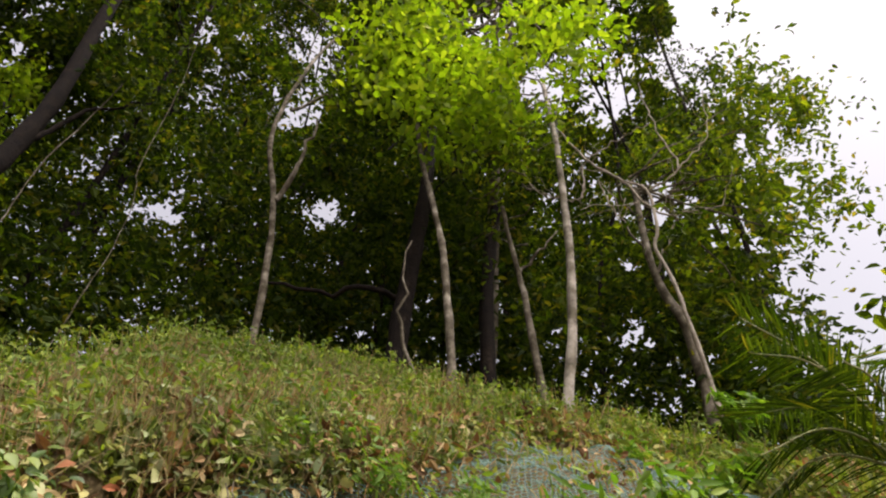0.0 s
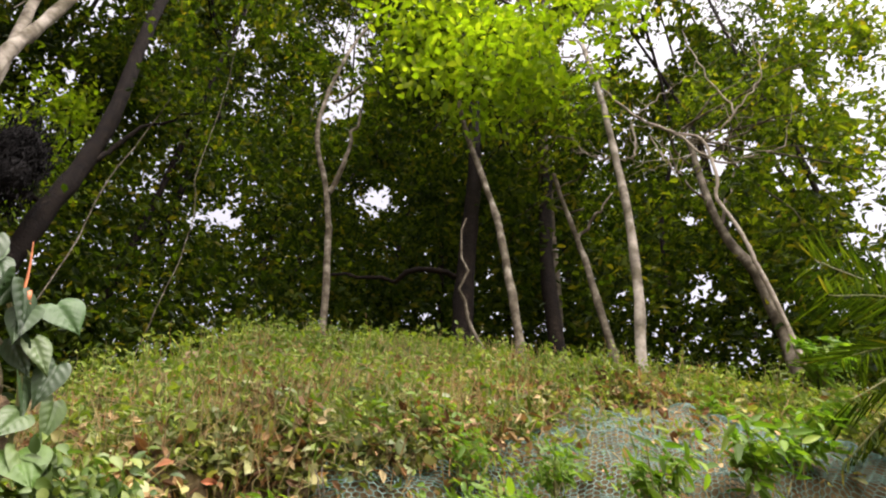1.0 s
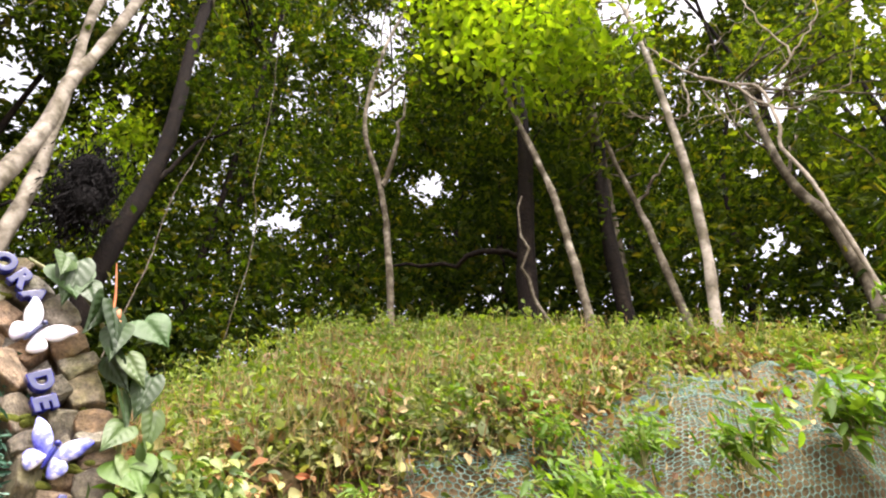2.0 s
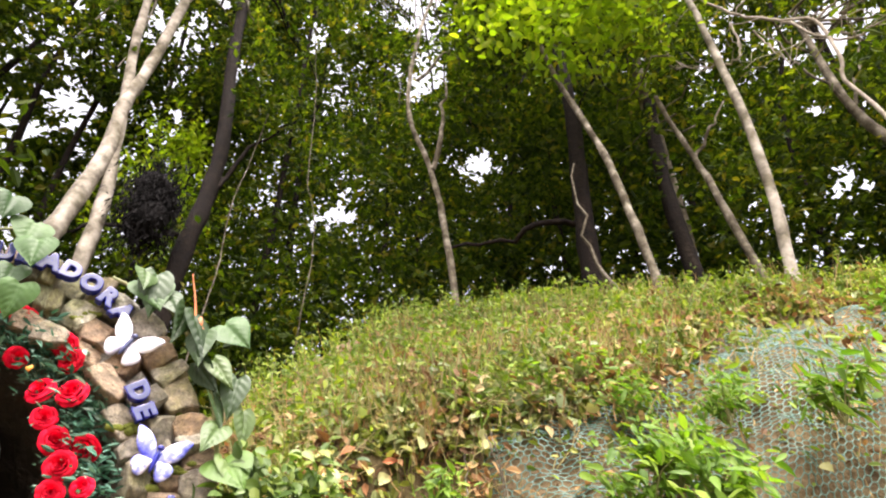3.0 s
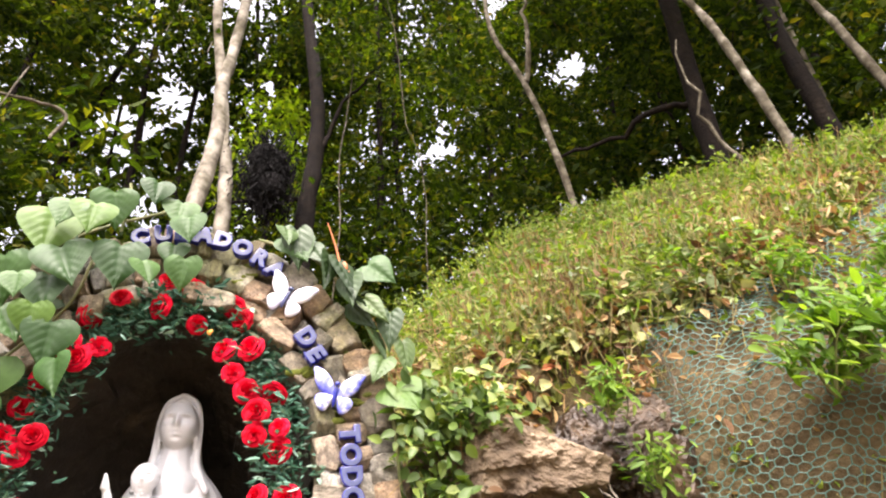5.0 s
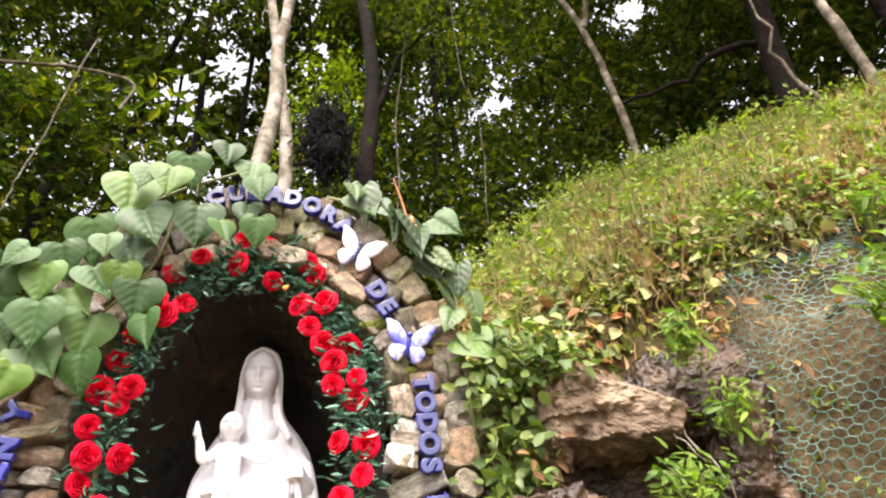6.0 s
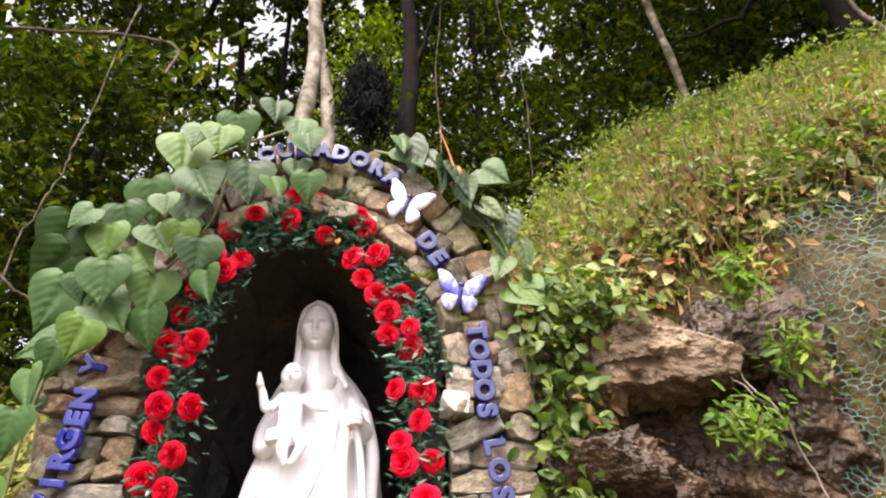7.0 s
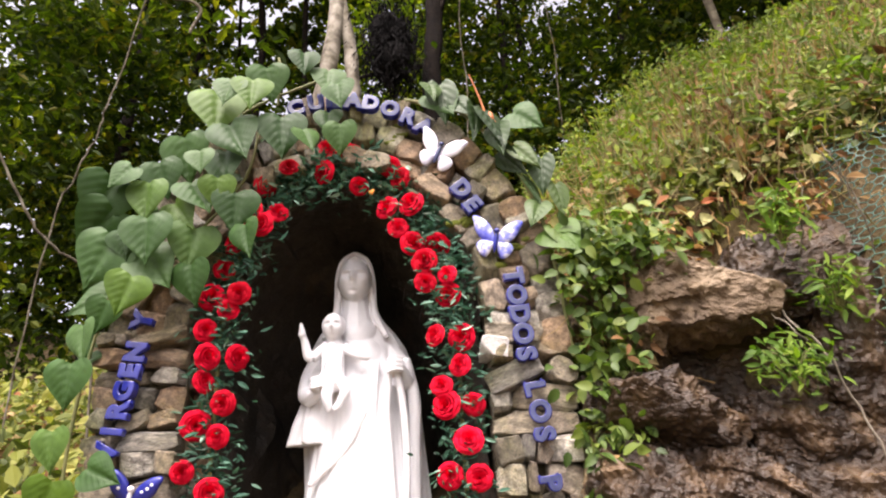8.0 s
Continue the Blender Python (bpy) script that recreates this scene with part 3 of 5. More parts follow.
def blob_mesh(name, blobs, material):
    """Rounded lumps of moss or rock, joined."""
    bm = bmesh.new()
    for x, y, z, a, b, c in blobs:
        bmesh.ops.create_icosphere(bm, subdivisions=2, radius=1.0, matrix=pose(x, y, z) @ Matrix.Diagonal((a, b, c, 1)))
    for v in bm.verts:
        v.co += Vector(noise.noise_vector(v.co * 30.0)) * 0.008
    return bm_mesh(name, bm, material, True)


for x, z in ((0.40, 2.33), (0.47, 2.34), (0.36, 2.30), (0.50, 2.20), (0.42, 2.19), (-0.02, 2.66), (0.16, 2.60)):
    part("moss", blob_mesh("moss", [(x + rng.normal(0, 0.02), -0.022, z + rng.normal(0, 0.015), rng.uniform(0.010, 0.028), 0.010, rng.uniform(0.006, 0.014)) for k in range(5)], MOSS), shrine, "olive green moss cushion")


# ---- the statue: one plain piece ----
def ellipsoid(bm, x, y, z, a, b, c, rx=0, ry=0, rz=0):
    bmesh.ops.create_icosphere(bm, subdivisions=3, radius=1.0, matrix=pose(x, y, z, rx, ry, rz) @ Matrix.Diagonal((a, b, c, 1)))


def bar(bm, points, radii, sides=10):
    """A bent limb or fold with rounded ends."""
    line = smooth_line(points, 5)
    r = np.interp(np.linspace(0, 1, len(line)), np.linspace(0, 1, len(radii)), radii)
    v, q = tube_arrays(line, r, sides)
    made = [bm.verts.new(c) for c in v]
    for f in q:
        bm.faces.new([made[i] for i in f])
    bm.faces.new(made[:sides][::-1])
    bm.faces.new(made[-sides:])
    for c, k in ((line[0], r[0]), (line[-1], r[-1])):
        ellipsoid(bm, *c, k, k, k)


def robe(bm, rings, pleats, depth, shift=0.0):
    """A draped body: rings of z, centre x and y, half width and half depth, with folds that deepen downwards."""
    z, cx, cy, a, b = (np.array(c) for c in zip(*rings))
    zz = np.linspace(z[0], z[-1], 60)
    th = np.linspace(0, 2 * np.pi, 96, endpoint=False)
    rows = []
    for k in zz:
        f = 1 - (k - z[0]) / (z[-1] - z[0])
        w = 1 + depth * f * (np.sin(pleats * th + 1.3 * np.sin(3 * th + 4 * f) + shift) + 0.5 * np.sin(2.3 * pleats * th + 3 * f))
        x = np.interp(k, z, cx) + np.interp(k, z, a) * np.cos(th) * w
        y = np.interp(k, z, cy) + np.interp(k, z, b) * np.sin(th) * w
        rows.append([bm.verts.new((p, o, k)) for p, o in zip(x, y)])
    for r, s in zip(rows, rows[1:]):
        for i in range(96):
            j = (i + 1) % 96
            bm.faces.new((r[i], r[j], s[j], s[i]))
    bm.faces.new(rows[0][::-1])
    bm.faces.new(rows[-1])


def face(bm, cx, cy, cz, k):
    """A carved head of half height 0.062 k, its features raised and sunk in the surface."""
    n, rows = 56, []
    for i in range(n + 1):
        th = math.pi * i / n
        row = []
        for j in range(n):
            ph = 2 * math.pi * j / n
            dx, dy, dz = math.sin(th) * math.cos(ph), math.sin(th) * math.sin(ph), math.cos(th)
            x, y, z = 0.047 * dx, 0.054 * dy, 0.064 * dz
            if z < 0:
                x *= 1 - 0.28 * (z / 0.064) ** 2
            out = 0.0
            if dy < 0:
                def bump(px, pz, wx, wz, mirror=True):
                    q = abs(x) if mirror else x
                    return math.exp(-((q - px) / wx) ** 2 - ((z - pz) / wz) ** 2)
                out += 0.019 * bump(0, -0.010, 0.0070, 0.009) + 0.013 * bump(0, 0.006, 0.0060, 0.012)
                out -= 0.016 * bump(0.0185, 0.006, 0.0115, 0.0085)
                out += 0.009 * bump(0.0185, 0.004, 0.008, 0.0045) + 0.006 * bump(0.019, 0.0185, 0.013, 0.004)
                out += 0.008 * bump(0, -0.0245, 0.0105, 0.0034) + 0.008 * bump(0, -0.0325, 0.009, 0.0036)
                out -= 0.006 * bump(0, -0.0283, 0.012, 0.002) + 0.005 * bump(0, -0.039, 0.012, 0.004)
                out += 0.005 * bump(0, -0.049, 0.013, 0.008) + 0.003 * bump(0.026, -0.012, 0.012, 0.012)
            row.append(bm.verts.new((cx + k * x, cy + k * (y - out * min(1.0, -2 * dy if dy < 0 else 0)), cz + k * z)))
        rows.append(row)
    for r, q in zip(rows, rows[1:]):
        for j in range(n):
            bm.faces.new((r[j], q[j], q[(j + 1) % n], r[(j + 1) % n]))
    bmesh.ops.remove_doubles(bm, verts=rows[0] + rows[-1], dist=1e-6)


def statue():
    bm = bmesh.new()
    robe(bm, [(1.14, 0.03, 0.31, 0.20, 0.15), (1.45, 0.03, 0.31, 0.18, 0.14), (1.62, 0.025, 0.31, 0.15, 0.125), (1.80, 0.03, 0.31, 0.13, 0.11), (1.93, 0.03, 0.31, 0.125, 0.095),
              (2.03, 0.022, 0.315, 0.105, 0.075), (2.085, 0.018, 0.315, 0.07, 0.055), (2.12, 0.018, 0.31, 0.040, 0.04), (2.22, 0.018, 0.30, 0.033, 0.037)], 13, 0.06)
    # mantle from the crown of the head over both shoulders
    robe(bm, [(1.30, 0.05, 0.36, 0.20, 0.11), (1.62, 0.045, 0.355, 0.18, 0.10), (1.85, 0.03, 0.35, 0.178, 0.09), (1.96, 0.025, 0.34, 0.166, 0.085), (2.03, 0.022, 0.34, 0.150, 0.08), (2.08, 0.018, 0.34, 0.122, 0.074),
              (2.12, 0.018, 0.335, 0.088, 0.066), (2.15, 0.018, 0.335, 0.070, 0.060), (2.2, 0.018, 0.33, 0.062, 0.056), (2.27, 0.018, 0.322, 0.0595, 0.058), (2.31, 0.018, 0.315, 0.054, 0.055), (2.335, 0.018, 0.312, 0.042, 0.045), (2.352, 0.018, 0.312, 0.02, 0.022)], 10, 0.035, 1.0)
    face(bm, 0.018, 0.262, 2.238, 1.14)
    for s in (-1, 1):
        bar(bm, [(0.018 + s * 0.004, 0.262, 2.335), (0.018 + s * 0.040, 0.264, 2.31), (0.018 + s * 0.056, 0.275, 2.26), (0.018 + s * 0.058, 0.282, 2.20), (0.018 + s * 0.062, 0.275, 2.13), (0.018 + s * 0.095, 0.265, 2.06)], [0.007, 0.008, 0.008, 0.010, 0.012, 0.010])
        bar(bm, [(0.018 + s * 0.002, 0.232, 2.306), (0.018 + s * 0.034, 0.24, 2.286), (0.018 + s * 0.052, 0.262, 2.235), (0.018 + s * 0.050, 0.272, 2.18)], [0.005, 0.005, 0.005, 0.005])
    bar(bm, [(0.018, 0.285, 2.20), (0.02, 0.285, 2.06)], [0.034, 0.06])
    ellipsoid(bm, 0.02, 0.27, 1.995, 0.085, 0.05, 0.07)
    ellipsoid(bm, 0.02, 0.275, 2.075, 0.062, 0.042, 0.055)
    # arm with the closed hand, mantle gathered under it
    bar(bm, [(0.11, 0.32, 2.03), (0.155, 0.29, 1.96), (0.165, 0.25, 1.915), (0.148, 0.205, 1.945)], [0.035, 0.038, 0.034, 0.022])
    ellipsoid(bm, 0.145, 0.185, 1.95, 0.022, 0.02, 0.022)
    for k in range(4):
        bar(bm, [(0.163, 0.175, 1.966 - 0.0125 * k), (0.14, 0.161, 1.967 - 0.0125 * k), (0.122, 0.18, 1.962 - 0.0125 * k)], [0.0058, 0.0064, 0.0055])
    bar(bm, [(0.175, 0.25, 1.97), (0.195, 0.26, 1.85), (0.190, 0.27, 1.70), (0.18, 0.27, 1.3)], [0.015, 0.020, 0.018, 0.02])
    bar(bm, [(0.15, 0.20, 1.925), (0.165, 0.21, 1.80), (0.168, 0.215, 1.65), (0.15, 0.215, 1.45)], [0.010, 0.012, 0.011, 0.011])
    bar(bm, [(0.125, 0.205, 1.93), (0.115, 0.212, 1.80), (0.125, 0.208, 1.6), (0.13, 0.2, 1.4)], [0.009, 0.011, 0.011, 0.012])
    bar(bm, [(0.09, 0.215, 1.96), (0.075, 0.21, 1.80), (0.08, 0.202, 1.6), (0.085, 0.19, 1.4)], [0.007, 0.010, 0.011, 0.013])
    bar(bm, [(0.04, 0.22, 1.93), (0.035, 0.21, 1.75), (0.045, 0.195, 1.45)], [0.007, 0.010, 0.013])
    # arm that carries the child, wide sleeve and the cloth that hangs to a corner
    bar(bm, [(-0.085, 0.32, 2.02), (-0.118, 0.29, 1.94), (-0.118, 0.235, 1.875), (-0.075, 0.185, 1.885)], [0.032, 0.032, 0.028, 0.018])
    ellipsoid(bm, -0.078, 0.17, 1.897, 0.028, 0.014, 0.018, 0, -20, 0)
    for k in range(3):
        bar(bm, [(-0.094, 0.156, 1.910 - 0.012 * k), (-0.062, 0.150, 1.918 - 0.013 * k)], [0.0055, 0.0055])
    robe(bm, [(1.740, -0.065, 0.275, 0.112, 0.052), (1.80, -0.062, 0.275, 0.102, 0.05), (1.88, -0.06, 0.285, 0.078, 0.035), (1.93, -0.05, 0.295, 0.045, 0.03)], 9, 0.09)
    for a, z in ((-0.115, 1.875), (-0.085, 1.87), (-0.05, 1.86)):
        bar(bm, [(a, 0.24, z), (a - 0.008, 0.232, 1.80), (a - 0.012, 0.232, 1.75)], [0.005, 0.007, 0.006])
    bar(bm, [(0.05, 0.2, 1.82), (0.0, 0.195, 1.72), (-0.10, 0.205, 1.63)], [0.007, 0.009, 0.008])
    bar(bm, [(0.06, 0.2, 1.72), (0.0, 0.19, 1.60), (-0.10, 0.195, 1.52)], [0.007, 0.010, 0.009])
    # the child
    low, over = -0.024, 0.006
    face(bm, -0.045 + over, 0.186, 2.092 + low, 0.70)
    ellipsoid(bm, -0.045 + over, 0.202, 2.102 + low, 0.037, 0.036, 0.036)
    limbs = (([(-0.045, 0.205, 2.06), (-0.045, 0.195, 2.0), (-0.04, 0.185, 1.93)], [0.024, 0.034, 0.032]),
             ([(-0.07, 0.195, 2.035), (-0.110, 0.18, 2.0), (-0.125, 0.175, 2.045), (-0.13, 0.17, 2.062)], [0.016, 0.016, 0.012, 0.010]),
             ([(-0.133, 0.165, 2.07), (-0.136, 0.162, 2.10)], [0.012, 0.005]),
             ([(-0.01, 0.195, 2.03), (0.025, 0.18, 2.005), (0.055, 0.185, 1.997)], [0.015, 0.013, 0.010]),
             ([(-0.05, 0.18, 1.93), (-0.058, 0.158, 1.888), (-0.052, 0.165, 1.85)], [0.020, 0.017, 0.011]),
             ([(-0.02, 0.18, 1.93), (-0.005, 0.16, 1.90), (-0.02, 0.158, 1.865), (-0.032, 0.15, 1.848)], [0.020, 0.017, 0.012, 0.009]))
    for points, radii in limbs + tuple(([(-0.07 + 0.018 * k, 0.165, 2.03), (-0.068 + 0.016 * k, 0.155, 1.97), (-0.07 + 0.018 * k, 0.152, 1.92)], [0.004, 0.005, 0.005]) for k in range(4)):
        bar(bm, [(x + over, y, z + low) for x, y, z in points], radii)
    ob = new("statue", bm_mesh("statue", bm, PLASTER, True))
    r = ob.modifiers.new("cast", "REMESH")
    r.mode, r.voxel_size, r.use_smooth_shade = "VOXEL", 0.0032, True
    s = ob.modifiers.new("soften", "SMOOTH")
    s.factor, s.iterations = 0.4, 1
    return tagged(ob, "white painted statue of a robed mother and child in the niche", "statue")


statue()


def ledge():
    bm = bmesh.new()
    bmesh.ops.create_cube(bm, size=1.0, matrix=pose(0, 0.36, 0.575) @ Matrix.Diagonal((0.72, 0.6, 1.15, 1)))
    bmesh.ops.bevel(bm, geom=bm.edges[:], offset=0.02, segments=2, affect="EDGES")
    return bm_mesh("ledge", bm, MORTAR)


part("ledge", ledge(), shrine, "mortared base inside the niche")


# ---- ceramic letters and butterflies ----
# slab feet by letter: x, y and width, as shares of the letter's size
SLABS = {"V": [(-0.27, 0.33, 0.24), (0.27, 0.33, 0.24)], "I": [(0, 0.33, 0.28), (0, -0.33, 0.28)], "R": [(-0.2, -0.33, 0.26), (0.24, -0.33, 0.22), (-0.26, 0.33, 0.14)],
         "E": [(-0.24, -0.33, 0.14), (-0.24, 0.33, 0.14)], "N": [(-0.24, -0.33, 0.24), (-0.28, 0.33, 0.16), (0.24, 0.33, 0.24)], "Y": [(-0.24, 0.33, 0.24), (0.24, 0.33, 0.24), (0, -0.33, 0.28)],
         "U": [(-0.22, 0.33, 0.24), (0.22, 0.33, 0.24)], "D": [(-0.26, -0.33, 0.14), (-0.26, 0.33, 0.14)], "A": [(-0.27, -0.33, 0.24), (0.27, -0.33, 0.24)], "T": [(0, -0.33, 0.28)],
         "L": [(-0.2, 0.33, 0.26), (-0.24, -0.33, 0.14)], "P": [(-0.18, -0.33, 0.28), (-0.24, 0.33, 0.14)]}


def letter(character, size, material):
    c = bpy.data.curves.new("letter", "FONT")
    c.body, c.size, c.extrude, c.bevel_depth, c.align_x, c.align_y = character, size, 0.010, 0.0030, "CENTER", "CENTER"
    c.offset = 0.0022
    c.resolution_u = 4
    holder = new("letter", c)
    me = bpy.data.meshes.new_from_object(holder.evaluated_get(bpy.context.evaluated_depsgraph_get()))
    bpy.data.objects.remove(holder)
    bpy.data.curves.remove(c)
    # slab feet on the stems
    bm = bmesh.new()
    bm.from_mesh(me)
    for x, y, w in SLABS.get(character, ()):
        made = bmesh.ops.create_cube(bm, size=1.0, matrix=pose(x * size, y * size, 0) @ Matrix.Diagonal((w * size, 0.10 * size, 0.026, 1)))
        bmesh.ops.bevel(bm, geom=list({e for v in made["verts"] for e in v.link_edges}), offset=0.002, segments=1, affect="EDGES")
    bm.to_mesh(me)
    bm.free()
    me.materials.clear()
    me.materials.append(material)
    me.materials.append(BLUE_GLAZE)
    for f in me.polygons:
        f.material_index = 0 if f.normal.z > 0.9 else 1
    return me


def word(text, places, label, material, size=0.067):
    """A word of single tiles; places: x, z and the turn of each letter's foot."""
    w = thing("ceramic_word", label, "lettering", "words round the arch")
    for ch, (x, z, turn) in zip(text, places):
        part("letter", letter(ch, size, material), w, "", pose(x, -0.052, z, 0, turn, 0) @ pose(0, 0, 0, 90 + rng.normal(0, 3), 0, 0))


word("VIRGEN", [(-0.545 + 0.008 * k, 1.712 + 0.049 * k, -83) for k in range(6)], "deep blue glazed ceramic letters climbing the pier", BLUE_GLAZE, 0.066)
word("Y", [(-0.497, 2.04, -78)], "single deep blue glazed ceramic letter", BLUE_GLAZE)
word("CUIDADORA", [(0.495 * math.cos(a), SPRING + 0.702 * math.sin(a), 90 - math.degrees(a)) for a in (radians(d) for d in (104.5, 97.5, 93, 89, 84.5, 78.5, 71.5, 65, 58.8))],
     "lilac-blue ceramic letters along the crown, half hidden by leaves", PALE_GLAZE)
word("DE", [(0.353, 2.388, 52), (0.380, 2.338, 56)], "two lilac-blue ceramic letters on mossy stones", PALE_GLAZE)
word("TODOS", [(0.476 + 0.0035 * k, 2.118 - 0.0535 * k, 84) for k in range(5)], "lilac-blue ceramic letters running down the pier", PALE_GLAZE)
word("LOS", [(0.503, 1.815, 84), (0.510, 1.758, 84), (0.514, 1.702, 84)], "blue ceramic letters lower on the pier", PALE_GLAZE)
word("P", [(0.516, 1.588, 85)], "lilac-blue ceramic letter at the foot of the pier", PALE_GLAZE)


UPPER_WING = [(0.0, -0.004), (0.004, 0.016), (0.016, 0.044), (0.036, 0.064), (0.058, 0.072), (0.066, 0.066), (0.060, 0.046), (0.054, 0.026), (0.040, 0.008), (0.020, -0.004)]
LOWER_WING = [(0.0, 0.002), (0.022, 0.004), (0.040, 0.000), (0.048, -0.014), (0.043, -0.030), (0.032, -0.044), (0.020, -0.046), (0.012, -0.034), (0.006, -0.016), (0.002, -0.006)]


def wing(sign, upper):
    """One butterfly wing: a thick plate with a pillowed face and a lobed rim."""
    bm = bmesh.new()
    rim = smooth_line([(*p, 0) for p in (UPPER_WING if upper else LOWER_WING)], 3)[:, :2]
    n, mid = len(rim), rim.mean(0)
    rows = []
    for ring in (0.15, 0.5, 0.85, 1.0):
        p = mid + (rim - mid) * ring
        rows.append([bm.verts.new((sign * a, -0.007 * math.sqrt(1 - ring * ring) - 0.1 * abs(a), b)) for a, b in p])
    rows.append([bm.verts.new((sign * a, 0.009 - 0.1 * abs(a), b)) for a, b in rim])
    for r, t in zip(rows, rows[1:]):
        for i in range(n):
            bm.faces.new((r[i], r[(i + 1) % n], t[(i + 1) % n], t[i]))
    bm.faces.new(rows[0])
    bm.faces.new(rows[-1])
    bmesh.ops.recalc_face_normals(bm, faces=bm.faces)
    return bm


def butterfly(x, z, turn, material, body, label, size=1.0):
    b = thing("ceramic_butterfly", label, "butterfly ornament", "butterflies on the arch", "", pose(x, -0.058, z, 12, turn, 0) @ Matrix.Diagonal((size * 1.12, size, size, 1)))
    for s in (-1, 1):
        for up in (True, False):
            part("wing", bm_mesh("wing", wing(s, up), material, True), b, "", pose(0, 0, 0, 0, 0, s * 8))
    bm = bmesh.new()
    bmesh.ops.create_uvsphere(bm, u_segments=10, v_segments=8, radius=1.0, matrix=pose(0, -0.006, 0) @ Matrix.Diagonal((0.006, 0.007, 0.034, 1)))
    bmesh.ops.create_uvsphere(bm, u_segments=10, v_segments=8, radius=0.008, matrix=pose(0, -0.008, 0.032))
    part("body", bm_mesh("body", bm, body, True), b)
    if material is BLUE_GLAZE:
        for s in (-1, 1):
            for x, z in ((0.040, 0.040), (0.028, 0.030), (0.048, 0.052), (0.028, -0.020), (0.036, -0.026)):
                dot = bmesh.new()
                bmesh.ops.create_uvsphere(dot, u_segments=8, v_segments=6, radius=0.0042, matrix=pose(s * x, -0.009 - 0.1 * x, z) @ Matrix.Diagonal((1, 0.4, 1, 1)))
                part("dot", bm_mesh("dot", dot, WHITE_GLAZE, True), b)


butterfly(0.293, 2.507, 25, WHITE_GLAZE, PALE_GLAZE, "white glazed ceramic butterfly with lilac shading", 0.95)
butterfly(0.438, 2.222, 10, BLUE_WING, BLUE_GLAZE, "blue and white glazed ceramic butterfly", 0.95)
butterfly(-0.478, 1.60, 12, BLUE_GLAZE, WHITE_GLAZE, "deep blue glazed ceramic butterfly low on the pier", 0.9)


# ---- the rose garland ----
def rose_mesh(k):
    """A full rose: petals curled round a tight heart."""
    vs, qs, base = [], [], 0
    # petals: how many, how far out, how high their rim stands, how far it rolls back, half width in radians
    for ring, (count, r, h, roll, wide) in enumerate(((2, 0.005, 0.042, 0.004, 2.0), (3, 0.010, 0.042, 0.007, 1.35), (4, 0.017, 0.040, 0.010, 1.1), (5, 0.025, 0.036, 0.014, 0.95), (6, 0.034, 0.030, 0.018, 0.85), (7, 0.041, 0.020, 0.020, 0.75))):
        for i in range(count):
            a0 = 2 * math.pi * (i / count) + ring * 0.7 + k + rng.normal(0, 0.15)
            u, w = np.meshgrid(np.linspace(-1, 1, 7), np.linspace(0, 1, 7), indexing="ij")
            ang = a0 + u * wide * (0.55 + 0.45 * np.sin(w * 2.4))
            edge = 1 - 0.22 * np.abs(u) ** 2.5 * w
            curl = np.clip((w - 0.7) / 0.3, 0, 1) ** 2
            rad = r * np.sin(np.minimum(w / 0.6, 1.0) * 1.5) * (1 - 0.10 * u * u) + roll * 0.55 * curl + 0.0012 * np.sin(3 * u + ring + i) * w
            out = -0.014 + (h + 0.014) * w ** 1.3 * edge - roll * 0.9 * curl + rng.normal(0, 0.0015) * w + 0.0016 * np.sin(4 * u + 2 * i) * w
            v = np.stack([rad * np.cos(ang), -out, rad * np.sin(ang)], -1).reshape(-1, 3)
            p, q = np.meshgrid(np.arange(6), np.arange(6), indexing="ij")
            qs.append((np.stack([p * 7 + q, (p + 1) * 7 + q, (p + 1) * 7 + q + 1, p * 7 + q + 1], -1).reshape(-1, 4)) + base)
            vs.append(v)
            base += len(v)
    me = quads_mesh("rose", np.concatenate(vs), np.concatenate(qs), ROSE, True)
    # the petals grow from one foot
    bm = bmesh.new()
    bm.from_mesh(me)
    bmesh.ops.remove_doubles(bm, verts=[v for v in bm.verts if v.co.y > 0.0139], dist=0.0005)
    bm.to_mesh(me)
    bm.free()
    return me


ROSES_LEFT = [(-0.30, 1.61), (-0.37, 1.66), (-0.29, 1.74), (-0.35, 1.77), (-0.28, 1.82), (-0.34, 1.88), (-0.26, 1.94), (-0.33, 1.94), (-0.34, 2.01), (-0.29, 2.07), (-0.34, 2.11), (-0.26, 2.11), (-0.31, 2.19), (-0.29, 2.27), (-0.24, 2.35), (-0.21, 2.31), (-0.17, 2.35), (-0.21, 2.44), (-0.14, 2.49)]
ROSES_RIGHT = [(-0.04, 2.48), (-0.03, 2.56), (0.04, 2.54), (0.06, 2.43), (0.15, 2.49), (0.18, 2.45), (0.14, 2.36), (0.21, 2.36), (0.17, 2.29), (0.21, 2.24), (0.28, 2.24), (0.24, 2.18), (0.24, 2.12), (0.30, 2.14), (0.30, 2.09), (0.26, 1.97), (0.33, 1.97), (0.32, 1.89), (0.27, 1.84), (0.28, 1.79), (0.35, 1.79), (0.33, 1.70), (0.28, 1.62), (0.35, 1.61)]
garland = thing("rose_garland", "garland of red cloth roses and dark green sprigs round the niche", "garland")
ROSE_SHAPES = [rose_mesh(k) for k in range(5)]
